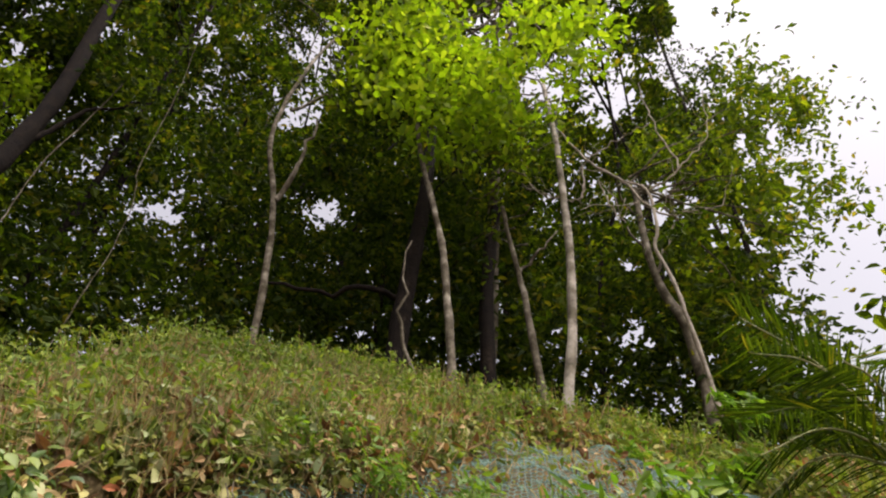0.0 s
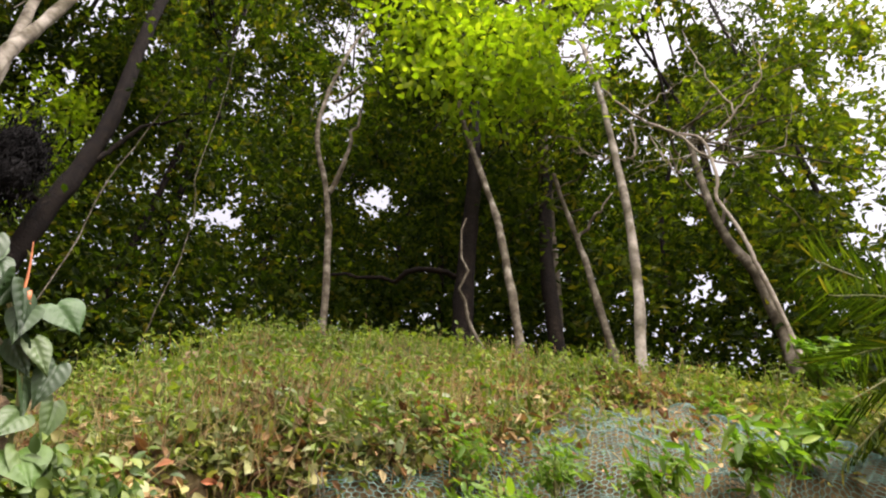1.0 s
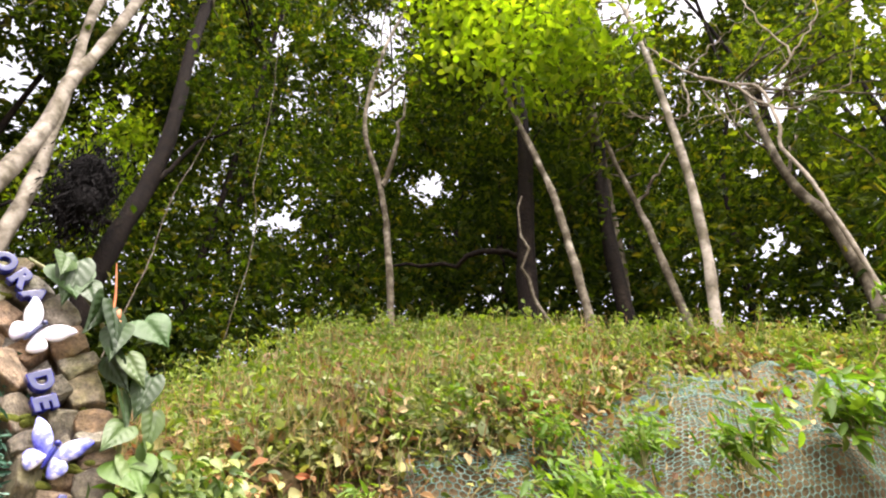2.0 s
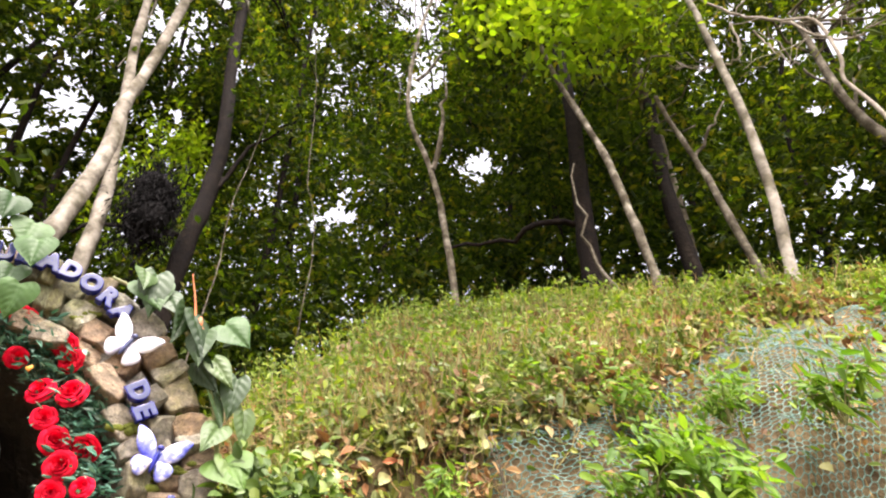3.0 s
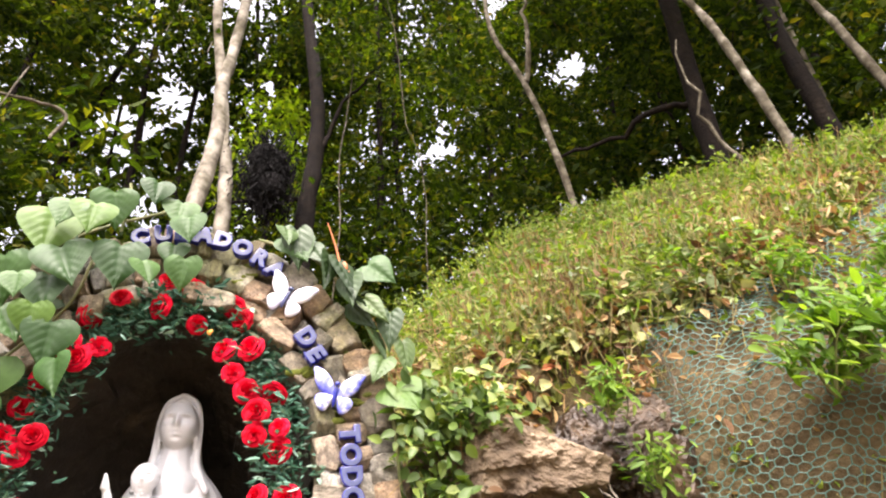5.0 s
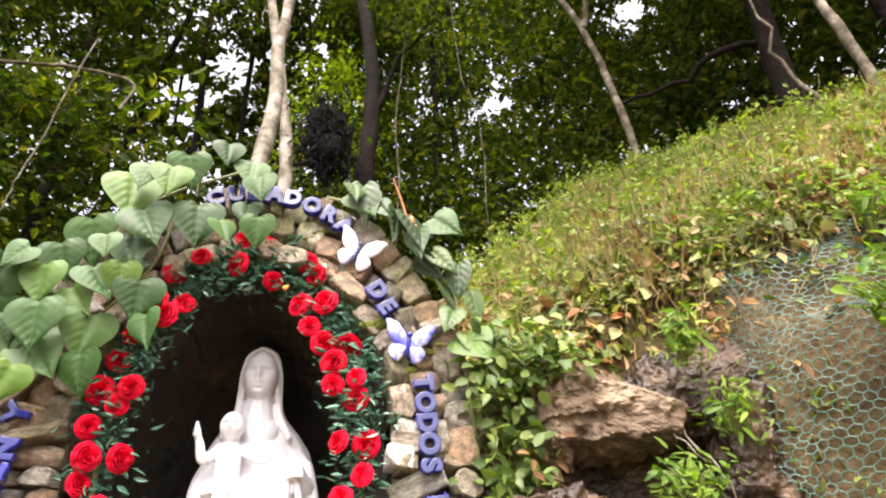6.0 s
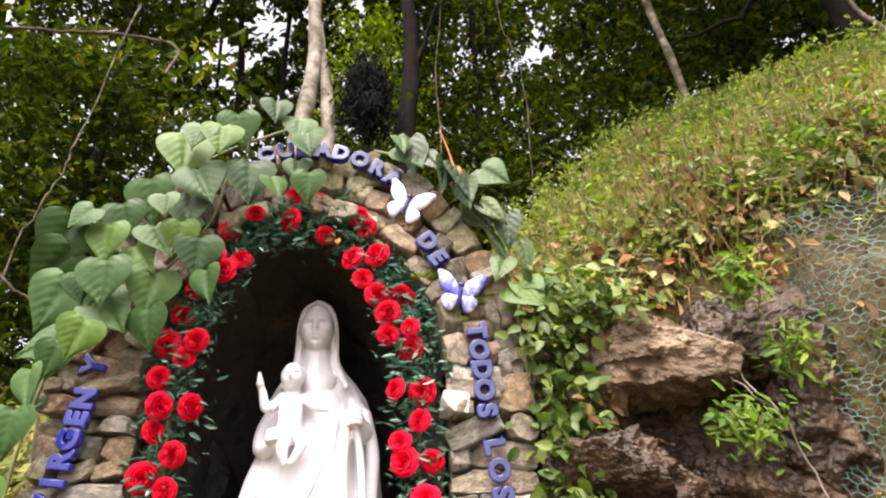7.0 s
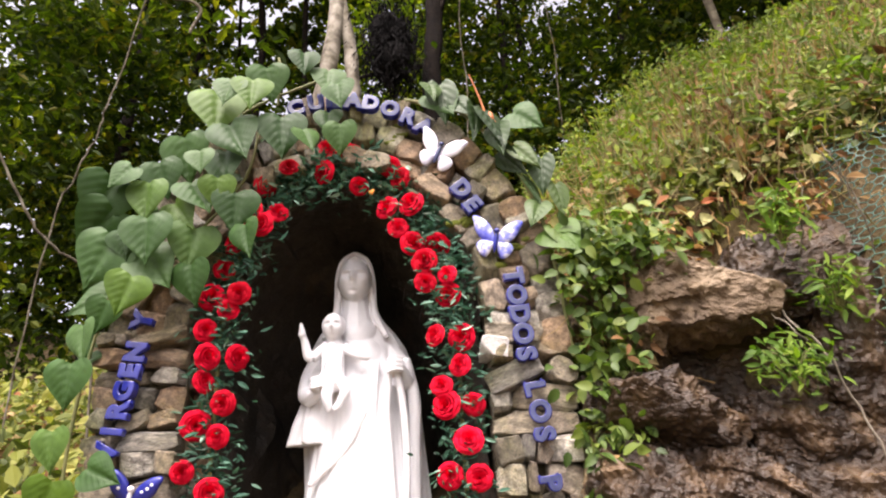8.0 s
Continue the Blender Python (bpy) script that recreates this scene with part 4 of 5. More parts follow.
for k, (x, z) in enumerate(ROSES_LEFT + ROSES_RIGHT + [(-0.36, 1.54), (-0.29, 1.50), (0.34, 1.52), (0.28, 1.46)]):
    s = rng.uniform(0.56, 0.78)
    part("rose", ROSE_SHAPES[k % 5], garland, "", pose(x, -0.03 + rng.uniform(-0.015, 0.02), z, rng.normal(-8, 16), rng.uniform(0, 360), rng.normal(-x * 40, 14)) @ Matrix.Diagonal((s, s, s, 1)))


def sprigs():
    line = arch_line(0.315, 0.50, 1.35, 60)
    t = rng.uniform(0, len(line) - 1.001, 4200)
    i = t.astype(int)
    f = (t - i)[:, None]
    c = line[i] * (1 - f) + line[i + 1] * f
    c = c + rng.normal(0, 0.036, c.shape)
    p = np.stack([c[:, 0], rng.normal(-0.005, 0.022, len(c)), c[:, 1]], 1)
    return leaf_mesh("foliage", p, 0.032, 0.30, TEAL_LEAF, random_turns(len(p), 0.1, 1.4))


part("foliage", sprigs(), garland, "dark blue-green artificial leaves")
wire = arch_line(0.32, 0.50, 1.35, 60)
part("wire", quads_mesh("wire", *tube_arrays(np.stack([wire[:, 0], np.full(len(wire), 0.02), wire[:, 1]], 1), np.full(len(wire), 0.006), 6), STEM, True), garland)
for x, z in ((0.085, 2.50), (0.10, 2.40)):
    bud = blob_mesh("bud", [(x, -0.03, z, 0.005, 0.005, 0.008), (x + 0.005, -0.028, z + 0.006, 0.003, 0.003, 0.006), (x - 0.006, -0.028, z + 0.004, 0.003, 0.003, 0.005)],
                    surface("orange_bud", [(0.3, (0.65, 0.12, 0.01)), (0.7, (0.8, 0.45, 0.08))], 30.0, 0.6, 0.2, 0.002))
    part("bud", bud, garland, "small orange and yellow cloth bud")

# ---- rocks below the slope ----
def rock_mesh(k, sx, sy, sz, material):
    """A broken boulder: flat split faces that meet at worn edges, with ledges and a rough skin."""
    pick = random.Random(40 + k)
    planes = []
    for i in range(15):
        n = Vector((pick.gauss(0, 1), pick.gauss(0, 1), pick.gauss(0, 1))).normalized()
        planes.append((n, 0.40 + 0.16 * pick.random()))
    planes += [(Vector(a), 0.47) for a in ((1, 0, 0), (-1, 0, 0), (0, 1, 0), (0, -1, 0.1), (0, 0, 1), (0, 0, -1))]
    bm = bmesh.new()
    bmesh.ops.create_icosphere(bm, subdivisions=6, radius=1.0)
    off = Vector((k * 7.3, k * 3.1, k))
    for v in bm.verts:
        d = v.co.normalized()
        r = min(h / max(0.12, d.dot(n)) for n, h in planes)
        w = Vector((d.x * r * sx, d.y * r * sy, d.z * r * sz))
        skew = Vector((w.x * 4 + w.z, w.y * 4, w.z * 16 - w.x * 4)) + off
        step = noise.cell(skew) * 0.010
        lumps = 0.030 * noise.fractal(w * 7 + off, 0.9, 2.0, 3) + 0.014 * noise.fractal(w * 28 + off, 0.7, 2.0, 4)
        v.co = w + w.normalized() * (lumps + step)
    return bm_mesh("rock", bm, material)


TAN_ROCK = surface("dry_rock", [(0.3, (0.07, 0.046, 0.027)), (0.5, (0.18, 0.128, 0.077)), (0.72, (0.35, 0.275, 0.185))], 7.0, 0.7, 1.0, 0.03, 30.0, (3.0, (0.55, 0.48, 0.36)))
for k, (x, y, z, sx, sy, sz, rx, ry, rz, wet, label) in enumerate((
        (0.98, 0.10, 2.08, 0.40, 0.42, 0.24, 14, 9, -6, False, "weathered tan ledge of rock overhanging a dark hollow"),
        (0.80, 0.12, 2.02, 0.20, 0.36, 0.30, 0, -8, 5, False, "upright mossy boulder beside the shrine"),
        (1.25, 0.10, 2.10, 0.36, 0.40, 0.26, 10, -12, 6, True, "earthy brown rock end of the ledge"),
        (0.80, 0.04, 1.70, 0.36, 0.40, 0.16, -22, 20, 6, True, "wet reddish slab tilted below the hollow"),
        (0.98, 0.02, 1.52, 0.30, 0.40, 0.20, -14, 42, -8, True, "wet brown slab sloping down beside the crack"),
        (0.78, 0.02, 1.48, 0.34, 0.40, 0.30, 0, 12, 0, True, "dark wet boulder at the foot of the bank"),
        (1.06, 0.30, 1.86, 0.62, 0.34, 0.40, 0, 8, 0, True, "wet rock at the back of the hollow, its shade in the dark colour"),
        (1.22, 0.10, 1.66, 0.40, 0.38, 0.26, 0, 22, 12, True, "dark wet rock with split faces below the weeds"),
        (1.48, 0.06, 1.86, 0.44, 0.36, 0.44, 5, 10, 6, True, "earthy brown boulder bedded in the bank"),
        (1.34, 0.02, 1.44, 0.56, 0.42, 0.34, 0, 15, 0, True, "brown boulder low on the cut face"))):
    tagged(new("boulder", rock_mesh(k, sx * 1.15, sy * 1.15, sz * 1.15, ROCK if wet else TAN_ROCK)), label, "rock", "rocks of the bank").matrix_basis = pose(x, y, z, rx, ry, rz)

# ---- plants of the slope ----
SLOPE_LEAF = leafy("slope_leaf", [(0.0, (0.045, 0.062, 0.012)), (0.35, (0.11, 0.135, 0.026)), (0.7, (0.20, 0.215, 0.045)), (1.0, (0.31, 0.30, 0.085))], (1.3, 1.5, 0.6), 0.3, 0.6, True, 0.0, 0.25)
PALE_LEAF = leafy("pale_leaf", [(0.0, (0.10, 0.13, 0.05)), (0.5, (0.20, 0.24, 0.10)), (0.85, (0.30, 0.31, 0.14)), (1.0, (0.36, 0.33, 0.12))], (1.2, 1.3, 0.7), 0.3, 0.55, True, 0.0, 0.35)
FRESH_LEAF = leafy("fresh_leaf", [(0.0, (0.06, 0.10, 0.013)), (0.6, (0.13, 0.19, 0.024)), (1.0, (0.23, 0.28, 0.045))], (1.4, 1.6, 0.5), 0.35, 0.6, True, 0.0, 0.25)
WALL_LEAF = leafy("wall_leaf", [(0.0, (0.03, 0.06, 0.012)), (0.6, (0.07, 0.125, 0.022)), (1.0, (0.15, 0.20, 0.04))], (1.4, 1.6, 0.5), 0.3, 0.5, True, 0.0, 0.35)
DRY_LEAF = leafy("dry_leaf", [(0.0, (0.07, 0.036, 0.015)), (0.4, (0.17, 0.088, 0.034)), (0.7, (0.30, 0.19, 0.08)), (0.92, (0.42, 0.33, 0.17)), (1.0, (0.30, 0.08, 0.03))], (1.2, 1.0, 0.7), 0.25, 0.8)
STRAW = leafy("straw", [(0.0, (0.14, 0.13, 0.045)), (0.5, (0.26, 0.22, 0.10)), (1.0, (0.30, 0.16, 0.06))], (1.1, 1.1, 0.8), 0.2, 0.8)
SHRUB_LEAF = leafy("shrub_leaf", [(0.0, (0.06, 0.13, 0.014)), (0.6, (0.11, 0.20, 0.022)), (1.0, (0.19, 0.27, 0.04))], (1.4, 1.6, 0.5), 0.4, 0.55, True, 0.0, 0.25)
HEART_LEAF = leafy("heart_leaf", [(0.0, (0.022, 0.062, 0.012)), (0.4, (0.040, 0.098, 0.021)), (0.7, (0.064, 0.130, 0.036)), (1.0, (0.095, 0.175, 0.020))], (1.2, 1.5, 0.5), 0.2, 0.5, False, 26.0, 0.25)
CLIMB_LEAF = leafy("climber_leaf", [(0.0, (0.02, 0.045, 0.014)), (0.6, (0.045, 0.09, 0.025)), (1.0, (0.13, 0.19, 0.06))], (1.2, 1.5, 0.5), 0.22, 0.5, False, 30.0, 0.4)
NET = surface("green_net", [(0.3, (0.020, 0.082, 0.060)), (0.7, (0.075, 0.16, 0.125))], 8.0, 0.4, 0.0)


def net_top(x):
    """How far up the slope the netting reaches."""
    return np.interp(x, [1.3, 1.5, 1.74, 2.0, 2.4, 2.7, 2.95, 3.25, 3.5, 4.0], [-0.05, -0.2, -0.25, -0.25, -0.08, -0.05, -0.02, -0.3, -0.6, -0.88]) - edge_y(x)


def slope_points(n, x0, x1, s0, s1, bare=0.0):
    """Places scattered over the slope, thinner where the netting and the rocks lie."""
    x = x0 + (x1 - x0) * rng.uniform(0, 1, n) ** 1.25
    s = rng.uniform(s0, s1 + np.clip(-0.3 - edge_y(x), 0, 0.5) * (x < 4), n)
    on_net = (x > 1.38) & (x < 3.6) & (s < net_top(x) + rng.normal(0, 0.05, n))
    on_rock = (x > 0.72) & (x < 1.5) & (s < -0.09 + rng.normal(0, 0.03, n))
    keep = ~((on_net | on_rock) & (rng.uniform(0, 1, n) > bare))
    p = bank_place(x[keep], s[keep])
    d = np.array([noise.fractal(Vector(c) * 3.0, 0.9, 2.0, 3) for c in p])
    p[:, 2] += 0.03 * d + 0.13 * np.maximum(0, np.array([noise.noise(Vector(c) * 4.2) for c in p]))
    return p


def standing(n, lean=0.35):
    """Frames for blades and stalks that stand up."""
    y = np.stack([rng.normal(0, lean, n), rng.normal(-0.1, lean, n), np.ones(n)], 1)
    y /= np.linalg.norm(y, axis=1)[:, None]
    x = np.cross(y, rng.normal(0, 1, (n, 3)))
    x /= np.linalg.norm(x, axis=1)[:, None]
    return np.stack([x, y, np.cross(x, y)], 2)


def facing(n, spread=0.7, droop=0.35):
    """Leaves that turn their faces outward from the bank, to the light."""
    up = np.array((0.1, -0.75, 0.75)) + rng.normal(0, spread, (n, 3))
    up /= np.linalg.norm(up, axis=1)[:, None]
    y = rng.normal(0, 0.8, (n, 3)) + (0, -0.2, -droop)
    y -= up * np.sum(y * up, 1)[:, None]
    y /= np.linalg.norm(y, axis=1)[:, None]
    return np.stack([np.cross(y, up), y, up], 2)


def cover(name, n, zone, bare, lift, size, width, material, label, patchy=0.0, turns=None):
    p = slope_points(n, *zone, bare)
    if patchy:
        v = np.array([noise.noise(Vector(c) * 2.2 + Vector((patchy, 0, 0))) for c in p])
        p = p[v > rng.uniform(-0.35, 0.45, len(p))]
    p[:, 2] += rng.uniform(0, 1, len(p)) ** 1.5 * lift
    p[:, 1] -= rng.uniform(0, lift * 0.5, len(p))
    t = facing(len(p)) if turns is None else turns(len(p))
    tagged(new(name, leaf_mesh(name, p, size, width, material, t, width > 0.6 and zone is ZONE_NEAR)), label, "ground plants", kind="stuff")


ZONE_NEAR, ZONE_FAR, ZONE_LEFT = (0.66, 3.4, -0.15, 1.9), (2.2, 8.5, 0.1, 3.6), (-4.5, -0.62, -0.1, 2.5)
cover("creeper_leaves", 32000, ZONE_NEAR, 0.02, 0.12, 0.037, 0.58, SLOPE_LEAF, "tangle of small olive-green creeper leaves on the bank")
cover("heart_weeds", 7000, ZONE_NEAR, 0.015, 0.13, 0.045, 0.8, PALE_LEAF, "pale broad creeper leaves spread over the bank", 5.0)
cover("fresh_leaves", 11000, ZONE_NEAR, 0.02, 0.17, 0.036, 0.5, FRESH_LEAF, "brighter green leaves among the creepers", 3.0)
cover("withered_leaves", 40000, ZONE_NEAR, 0.05, 0.13, 0.048, 0.5, DRY_LEAF, "withered orange and tan leaves caught on the bank", 9.0)
cover("dry_grass", 14000, ZONE_NEAR, 0.05, 0.07, 0.17, 0.022, STRAW, "thin straw-coloured stalks standing on the bank", 2.0, standing)
cover("green_blades", 9000, ZONE_NEAR, 0.02, 0.12, 0.10, 0.06, FRESH_LEAF, "green blades standing among the creepers", 6.0, standing)
cover("crest_leaves", 30000, ZONE_FAR, 0.03, 0.08, 0.056, 0.62, SLOPE_LEAF, "leafy growth along the crest of the bank")
cover("crest_withered", 14000, ZONE_FAR, 0.03, 0.08, 0.06, 0.6, DRY_LEAF, "withered leaves along the crest", 1.0)
cover("crest_stalks", 1400, ZONE_FAR, 0.03, 0.05, 0.22, 0.02, STRAW, "tall thin stalks along the crest", 4.0, standing)
cover("crest_shoots", 9000, ZONE_FAR, 0.03, 0.08, 0.05, 0.5, FRESH_LEAF, "fresh green shoots along the crest", 5.0)
cover("yellowing_leaves", 14000, ZONE_LEFT, 1.0, 0.3, 0.055, 0.6, SLOPE_LEAF, "yellow-green weeds behind the shrine's pier")
cover("hollow_weeds", 6000, (-0.62, 0.7, 1.0, 2.6), 1.0, 0.2, 0.06, 0.6, SLOPE_LEAF, "low weeds on the ground behind the shrine")
cover("bank_dead_leaves", 4000, ZONE_LEFT, 1.0, 0.2, 0.06, 0.6, DRY_LEAF, "brown withered weeds behind the shrine's pier")

cover("net_weeds", 2600, (1.3, 3.0, -0.5, 0.5), 1.0, 0.05, 0.034, 0.5, FRESH_LEAF, "small green weeds poking through the netting", 4.0)
cover("net_litter", 1100, (1.3, 3.0, -0.5, 0.5), 1.0, 0.03, 0.034, 0.5, DRY_LEAF, "dry leaf litter caught under the netting", 7.0)
cover("net_blades", 900, (1.3, 3.0, -0.5, 0.5), 1.0, 0.02, 0.10, 0.05, STRAW, "thin dry stalks hanging through the netting", 5.0, standing)


def weeds(number, zone, height, label):
    """Upright weeds: a thin stem each, small leaves all the way up."""
    p = slope_points(number, *zone, 0.03)
    stems, leaves = [], []
    for c in p:
        tip = c + (rng.normal(0, 0.06), rng.normal(-0.05, 0.06), height * rng.uniform(0.5, 1.3))
        line = wander(c - (0, 0, 0.03), tip, 0.008, 7)
        stems.append(tube_arrays(line, np.linspace(0.003, 0.0012, 7), 4))
        leaves.append(line[rng.integers(2, 7, 15)] + rng.normal(0, 0.02, (15, 3)))
    leaves = np.concatenate(leaves)
    tagged(new("weed_stems", quads_mesh("weed_stems", *merge(stems), STRAW, True)), "thin dry stems of " + label, "weeds", kind="stuff")
    tagged(new("weed_leaves", leaf_mesh("weed_leaves", leaves, 0.038, 0.42, FRESH_LEAF, facing(len(leaves), 0.9))), "small leaves of " + label, "weeds", kind="stuff")


weeds(620, (0.7, 3.2, 0.05, 1.9), 0.20, "weeds standing on the bank")
weeds(700, (1.0, 4.2, 0.9, 2.6), 0.16, "tall weeds along the crest")
weeds(260, (2.0, 6.5, 0.8, 3.0), 0.18, "tall weeds at the wood's foot")


def tangle(number, zone, length, label):
    """Thin dead stems lying and hanging over the bank."""
    stems = []
    for c in slope_points(number, *zone, 0.12):
        away = rng.normal(0, 1, 3) * (0.7, 0.4, 0.7) + (0, -0.25, -0.35)
        start = c + (0, -0.04, 0.07)
        line = wander(start, start + away * length * rng.uniform(0.3, 1.0), 0.010, 8)
        stems.append(tube_arrays(line, np.linspace(rng.uniform(0.0012, 0.003), 0.0009, 8), 4))
    tagged(new("dead_stems", quads_mesh("dead_stems", *merge(stems), STRAW, True)), label, "dead stems", kind="stuff")


tangle(1500, (0.75, 3.3, -0.1, 1.7), 0.22, "pale dead stems tangled through the creepers on the bank")
tangle(260, (1.3, 2.6, -0.45, 0.3), 0.20, "thin dry runners hanging over the netting")


def face_points(n, x0, x1, z0, z1, deep):
    return np.stack([rng.uniform(x0, x1, n), rng.normal(-0.06, deep, n), rng.uniform(z0, z1, n)], 1)


creeper_places = np.concatenate([clumps(face_points(56, 0.63, 0.75, 1.5, 2.2, 0.03), 0.035, 14), clumps(face_points(26, 0.66, 0.90, 2.12, 2.25, 0.03), 0.04, 14)])
tagged(new("wall_creeper", leaf_mesh("wall_creeper", creeper_places, 0.038, 0.62, WALL_LEAF, facing(len(creeper_places)), True)), "green creeper filling the gap between shrine and rock", "creeper", kind="stuff")
tagged(new("wall_litter", leaf_mesh("wall_litter", clumps(face_points(16, 0.62, 0.80, 1.4, 2.2, 0.03), 0.04, 4), 0.034, 0.5, DRY_LEAF, facing(64), True)), "brown dead leaves caught in the creeper", "dead leaves", kind="stuff")


def shrub(x, y, z, size, leaves, length, material, label, width=0.42):
    """A leafy shrub: thin stems that fan out, pairs of leaflets along them."""
    s = thing("shrub", label, "shrub", "shrubs on the bank", "", pose(x, y, z))
    stems, p = [], []
    for k in range(9):
        a, r = rng.uniform(0, 2 * np.pi), rng.uniform(0.4, 1.0) * size
        tip = np.array((r * math.cos(a), r * math.sin(a) * 0.8 - 0.25 * size, size * rng.uniform(0.25, 0.9)))
        line = smooth_line([(0, 0, -0.05), tip * (0.5, 0.5, 0.75), tip], 6)
        stems.append(tube_arrays(line, np.linspace(0.0035, 0.0012, len(line)), 5))
        q = line[rng.integers(3, len(line), leaves // 9)]
        p.append(q + rng.normal(0, 0.028, q.shape))
    part("stem", quads_mesh("stem", *merge(stems), STEM, True), s)
    p = np.concatenate(p)
    tagged(part("foliage", leaf_mesh("foliage", p, length, width, material, facing(len(p), 0.5, 0.5), True), s), kind="stuff")


for x, y, z, size, length, label in (
        (1.61, -0.49, 2.13, 0.20, 0.07, "bright green ferny shrub rooted under the net"), (1.69, -0.54, 2.23, 0.17, 0.065, "bright green ferny shrub growing through the net"),
        (1.85, -0.10, 2.73, 0.14, 0.055, "small bright green shrub at the net's edge"), (1.94, -0.56, 2.46, 0.15, 0.06, "small bright green shrub growing through the net"),
        (2.14, -0.78, 2.42, 0.18, 0.075, "leafy green shrub over the netting"), (1.72, -0.63, 2.11, 0.20, 0.075, "leafy green shrub low on the netting"),
        (3.12, -0.90, 2.84, 0.22, 0.085, "broad-leaved green shrub on the bank"), (2.67, -0.89, 2.61, 0.22, 0.10, "broad-leaved bright green plant hanging over the net"),
        (1.66, -0.50, 2.25, 0.13, 0.055, "small green shrub in the netting"), (1.75, -0.34, 2.51, 0.13, 0.05, "small yellow-green shrub beside the netting"),
        (3.33, -0.47, 3.24, 0.16, 0.07, "light green shrub above the net"), (3.82, -0.85, 3.24, 0.2, 0.08, "light green shrub on the crest"),
        (1.65, 0.01, 2.69, 0.12, 0.05, "small green shrub on the creeper slope"), (4.5, -0.75, 3.9, 0.35, 0.12, "bright green broad-leaved plant on the crest"),
        (1.18, -0.16, 2.18, 0.10, 0.045, "small leafy weed on the rock ledge"), (1.28, -0.15, 1.98, 0.12, 0.045, "small leafy weed hanging by the rock"), (1.12, -0.16, 1.80, 0.10, 0.045, "fern tuft in a rock cleft")):
    shrub(x, y, z, size * 0.85, 190, length * 0.8, SHRUB_LEAF, label, 0.32)


# ---- heart-leaved climber over the shrine ----
def heart_mesh(k, long=1.0):
    """A heart-shaped leaf: rounded lobes, a drawn-out tip, sunk veins with the blade swelling between them; its stalk end at the origin."""
    rows, cols, v, q = 26, 17, [], []
    for i in range(rows):
        t = i / (rows - 1)
        y = -0.20 + 1.20 * t
        w = 0.50 * math.sin(math.pi * min(1.0, 0.05 + 0.95 * t) ** 0.62) ** (0.8 + 0.5 * t) * (1 - 0.25 * t) * 1.22 / long
        w = max(w, 0.004)
        for j in range(cols):
            u = -1 + 2 * j / (cols - 1)
            a = abs(u)
            notch = 0.12 * (1 - a) ** 1.6 * max(0, 1 - t / 0.3)
            vein = (y - 0.75 * a * w * 1.5 + 0.25) * 4.6
            swell = 0.038 * abs(math.sin(math.pi * vein)) * min(1.0, 4 * a) * (1 - a ** 3)
            z = 0.07 * a ** 1.1 * w - 0.05 * math.exp(-(u / 0.12) ** 2) * w - 0.15 * t * t - 0.12 * max(0.0, -y) + swell + 0.018 * math.sin(4 * u + k * 2 + 3 * t) + 0.02 * math.sin(k) * u
            v.append((u * w, y + notch, z))
    for i in range(rows - 1):
        for j in range(cols - 1):
            a = i * cols + j
            q.append((a, a + 1, a + cols + 1, a + cols))
    return v, q


def plate(name, v, q, material, size):
    me = quads_mesh(name, np.array(v) * size, q, material, True)
    return me


# stalk end x and z, swing in degrees, width
HEARTS = [(-0.34, 2.70, 0, 0.132), (-0.23, 2.71, 0, 0.095), (-0.20, 2.78, -7, 0.10), (-0.09, 2.82, 1, 0.076), (-0.02, 2.77, 10, 0.084), (0.01, 2.70, -7, 0.080), (-0.43, 2.56, -6, 0.119), (-0.29, 2.58, -24, 0.118),
          (-0.31, 2.51, -11, 0.106), (-0.36, 2.48, -5, 0.065), (-0.15, 2.60, -2, 0.115), (-0.08, 2.54, -8, 0.068), (-0.02, 2.63, 2, 0.070), (0.02, 2.55, 2, 0.080), (-0.49, 2.48, -14, 0.096), (-0.55, 2.45, 30, 0.075)]
HEARTS += [(-0.50, 2.40, -7, 0.098), (-0.60, 2.41, 24, 0.125), (-0.60, 2.33, 30, 0.125), (-0.48, 2.28, -7, 0.112), (-0.37, 2.27, 4, 0.110), (-0.38, 2.40, -24, 0.10), (-0.43, 2.35, -35, 0.090), (-0.31, 2.40, -2, 0.080),
           (-0.26, 2.36, 1, 0.102), (-0.58, 2.24, 28, 0.130), (-0.49, 2.20, -40, 0.110), (-0.23, 2.26, -17, 0.082), (-0.37, 2.16, -11, 0.095), (-0.29, 2.71, 9, 0.080), (-0.55, 2.26, -12, 0.070)]
HEARTS += [(-0.50, 2.12, 10, 0.09), (-0.62, 2.01, -10, 0.085), (-0.63, 1.91, 5, 0.095), (-0.58, 2.08, 20, 0.08), (-0.64, 1.75, 0, 0.08), (-0.55, 1.67, -60, 0.075), (-0.63, 1.64, 15, 0.085)]
climber = thing("heart_leaf_climber", "climber with large grey-green heart-shaped leaves over the arch", "climbing plant")
HEART_SHAPES = [plate("leaf", *heart_mesh(k), HEART_LEAF, 0.150) for k in range(5)]


def hang(parent, shape, x, y, z, size, swing, tilt, twist=0.0):
    """Hang a leaf by its stalk end: its tip points down, its face to the front. tilt lifts the tip outward."""
    m = pose(x, y, z, 0, swing, 0) @ pose(0, 0, 0, -tilt, 0, twist) @ pose(0, 0, 0, -90, 0, 0) @ pose(0, 0, 0, 0, 180, 0)
    return part("leaf", shape, parent, "", m @ Matrix.Diagonal((size, size, size, 1)))


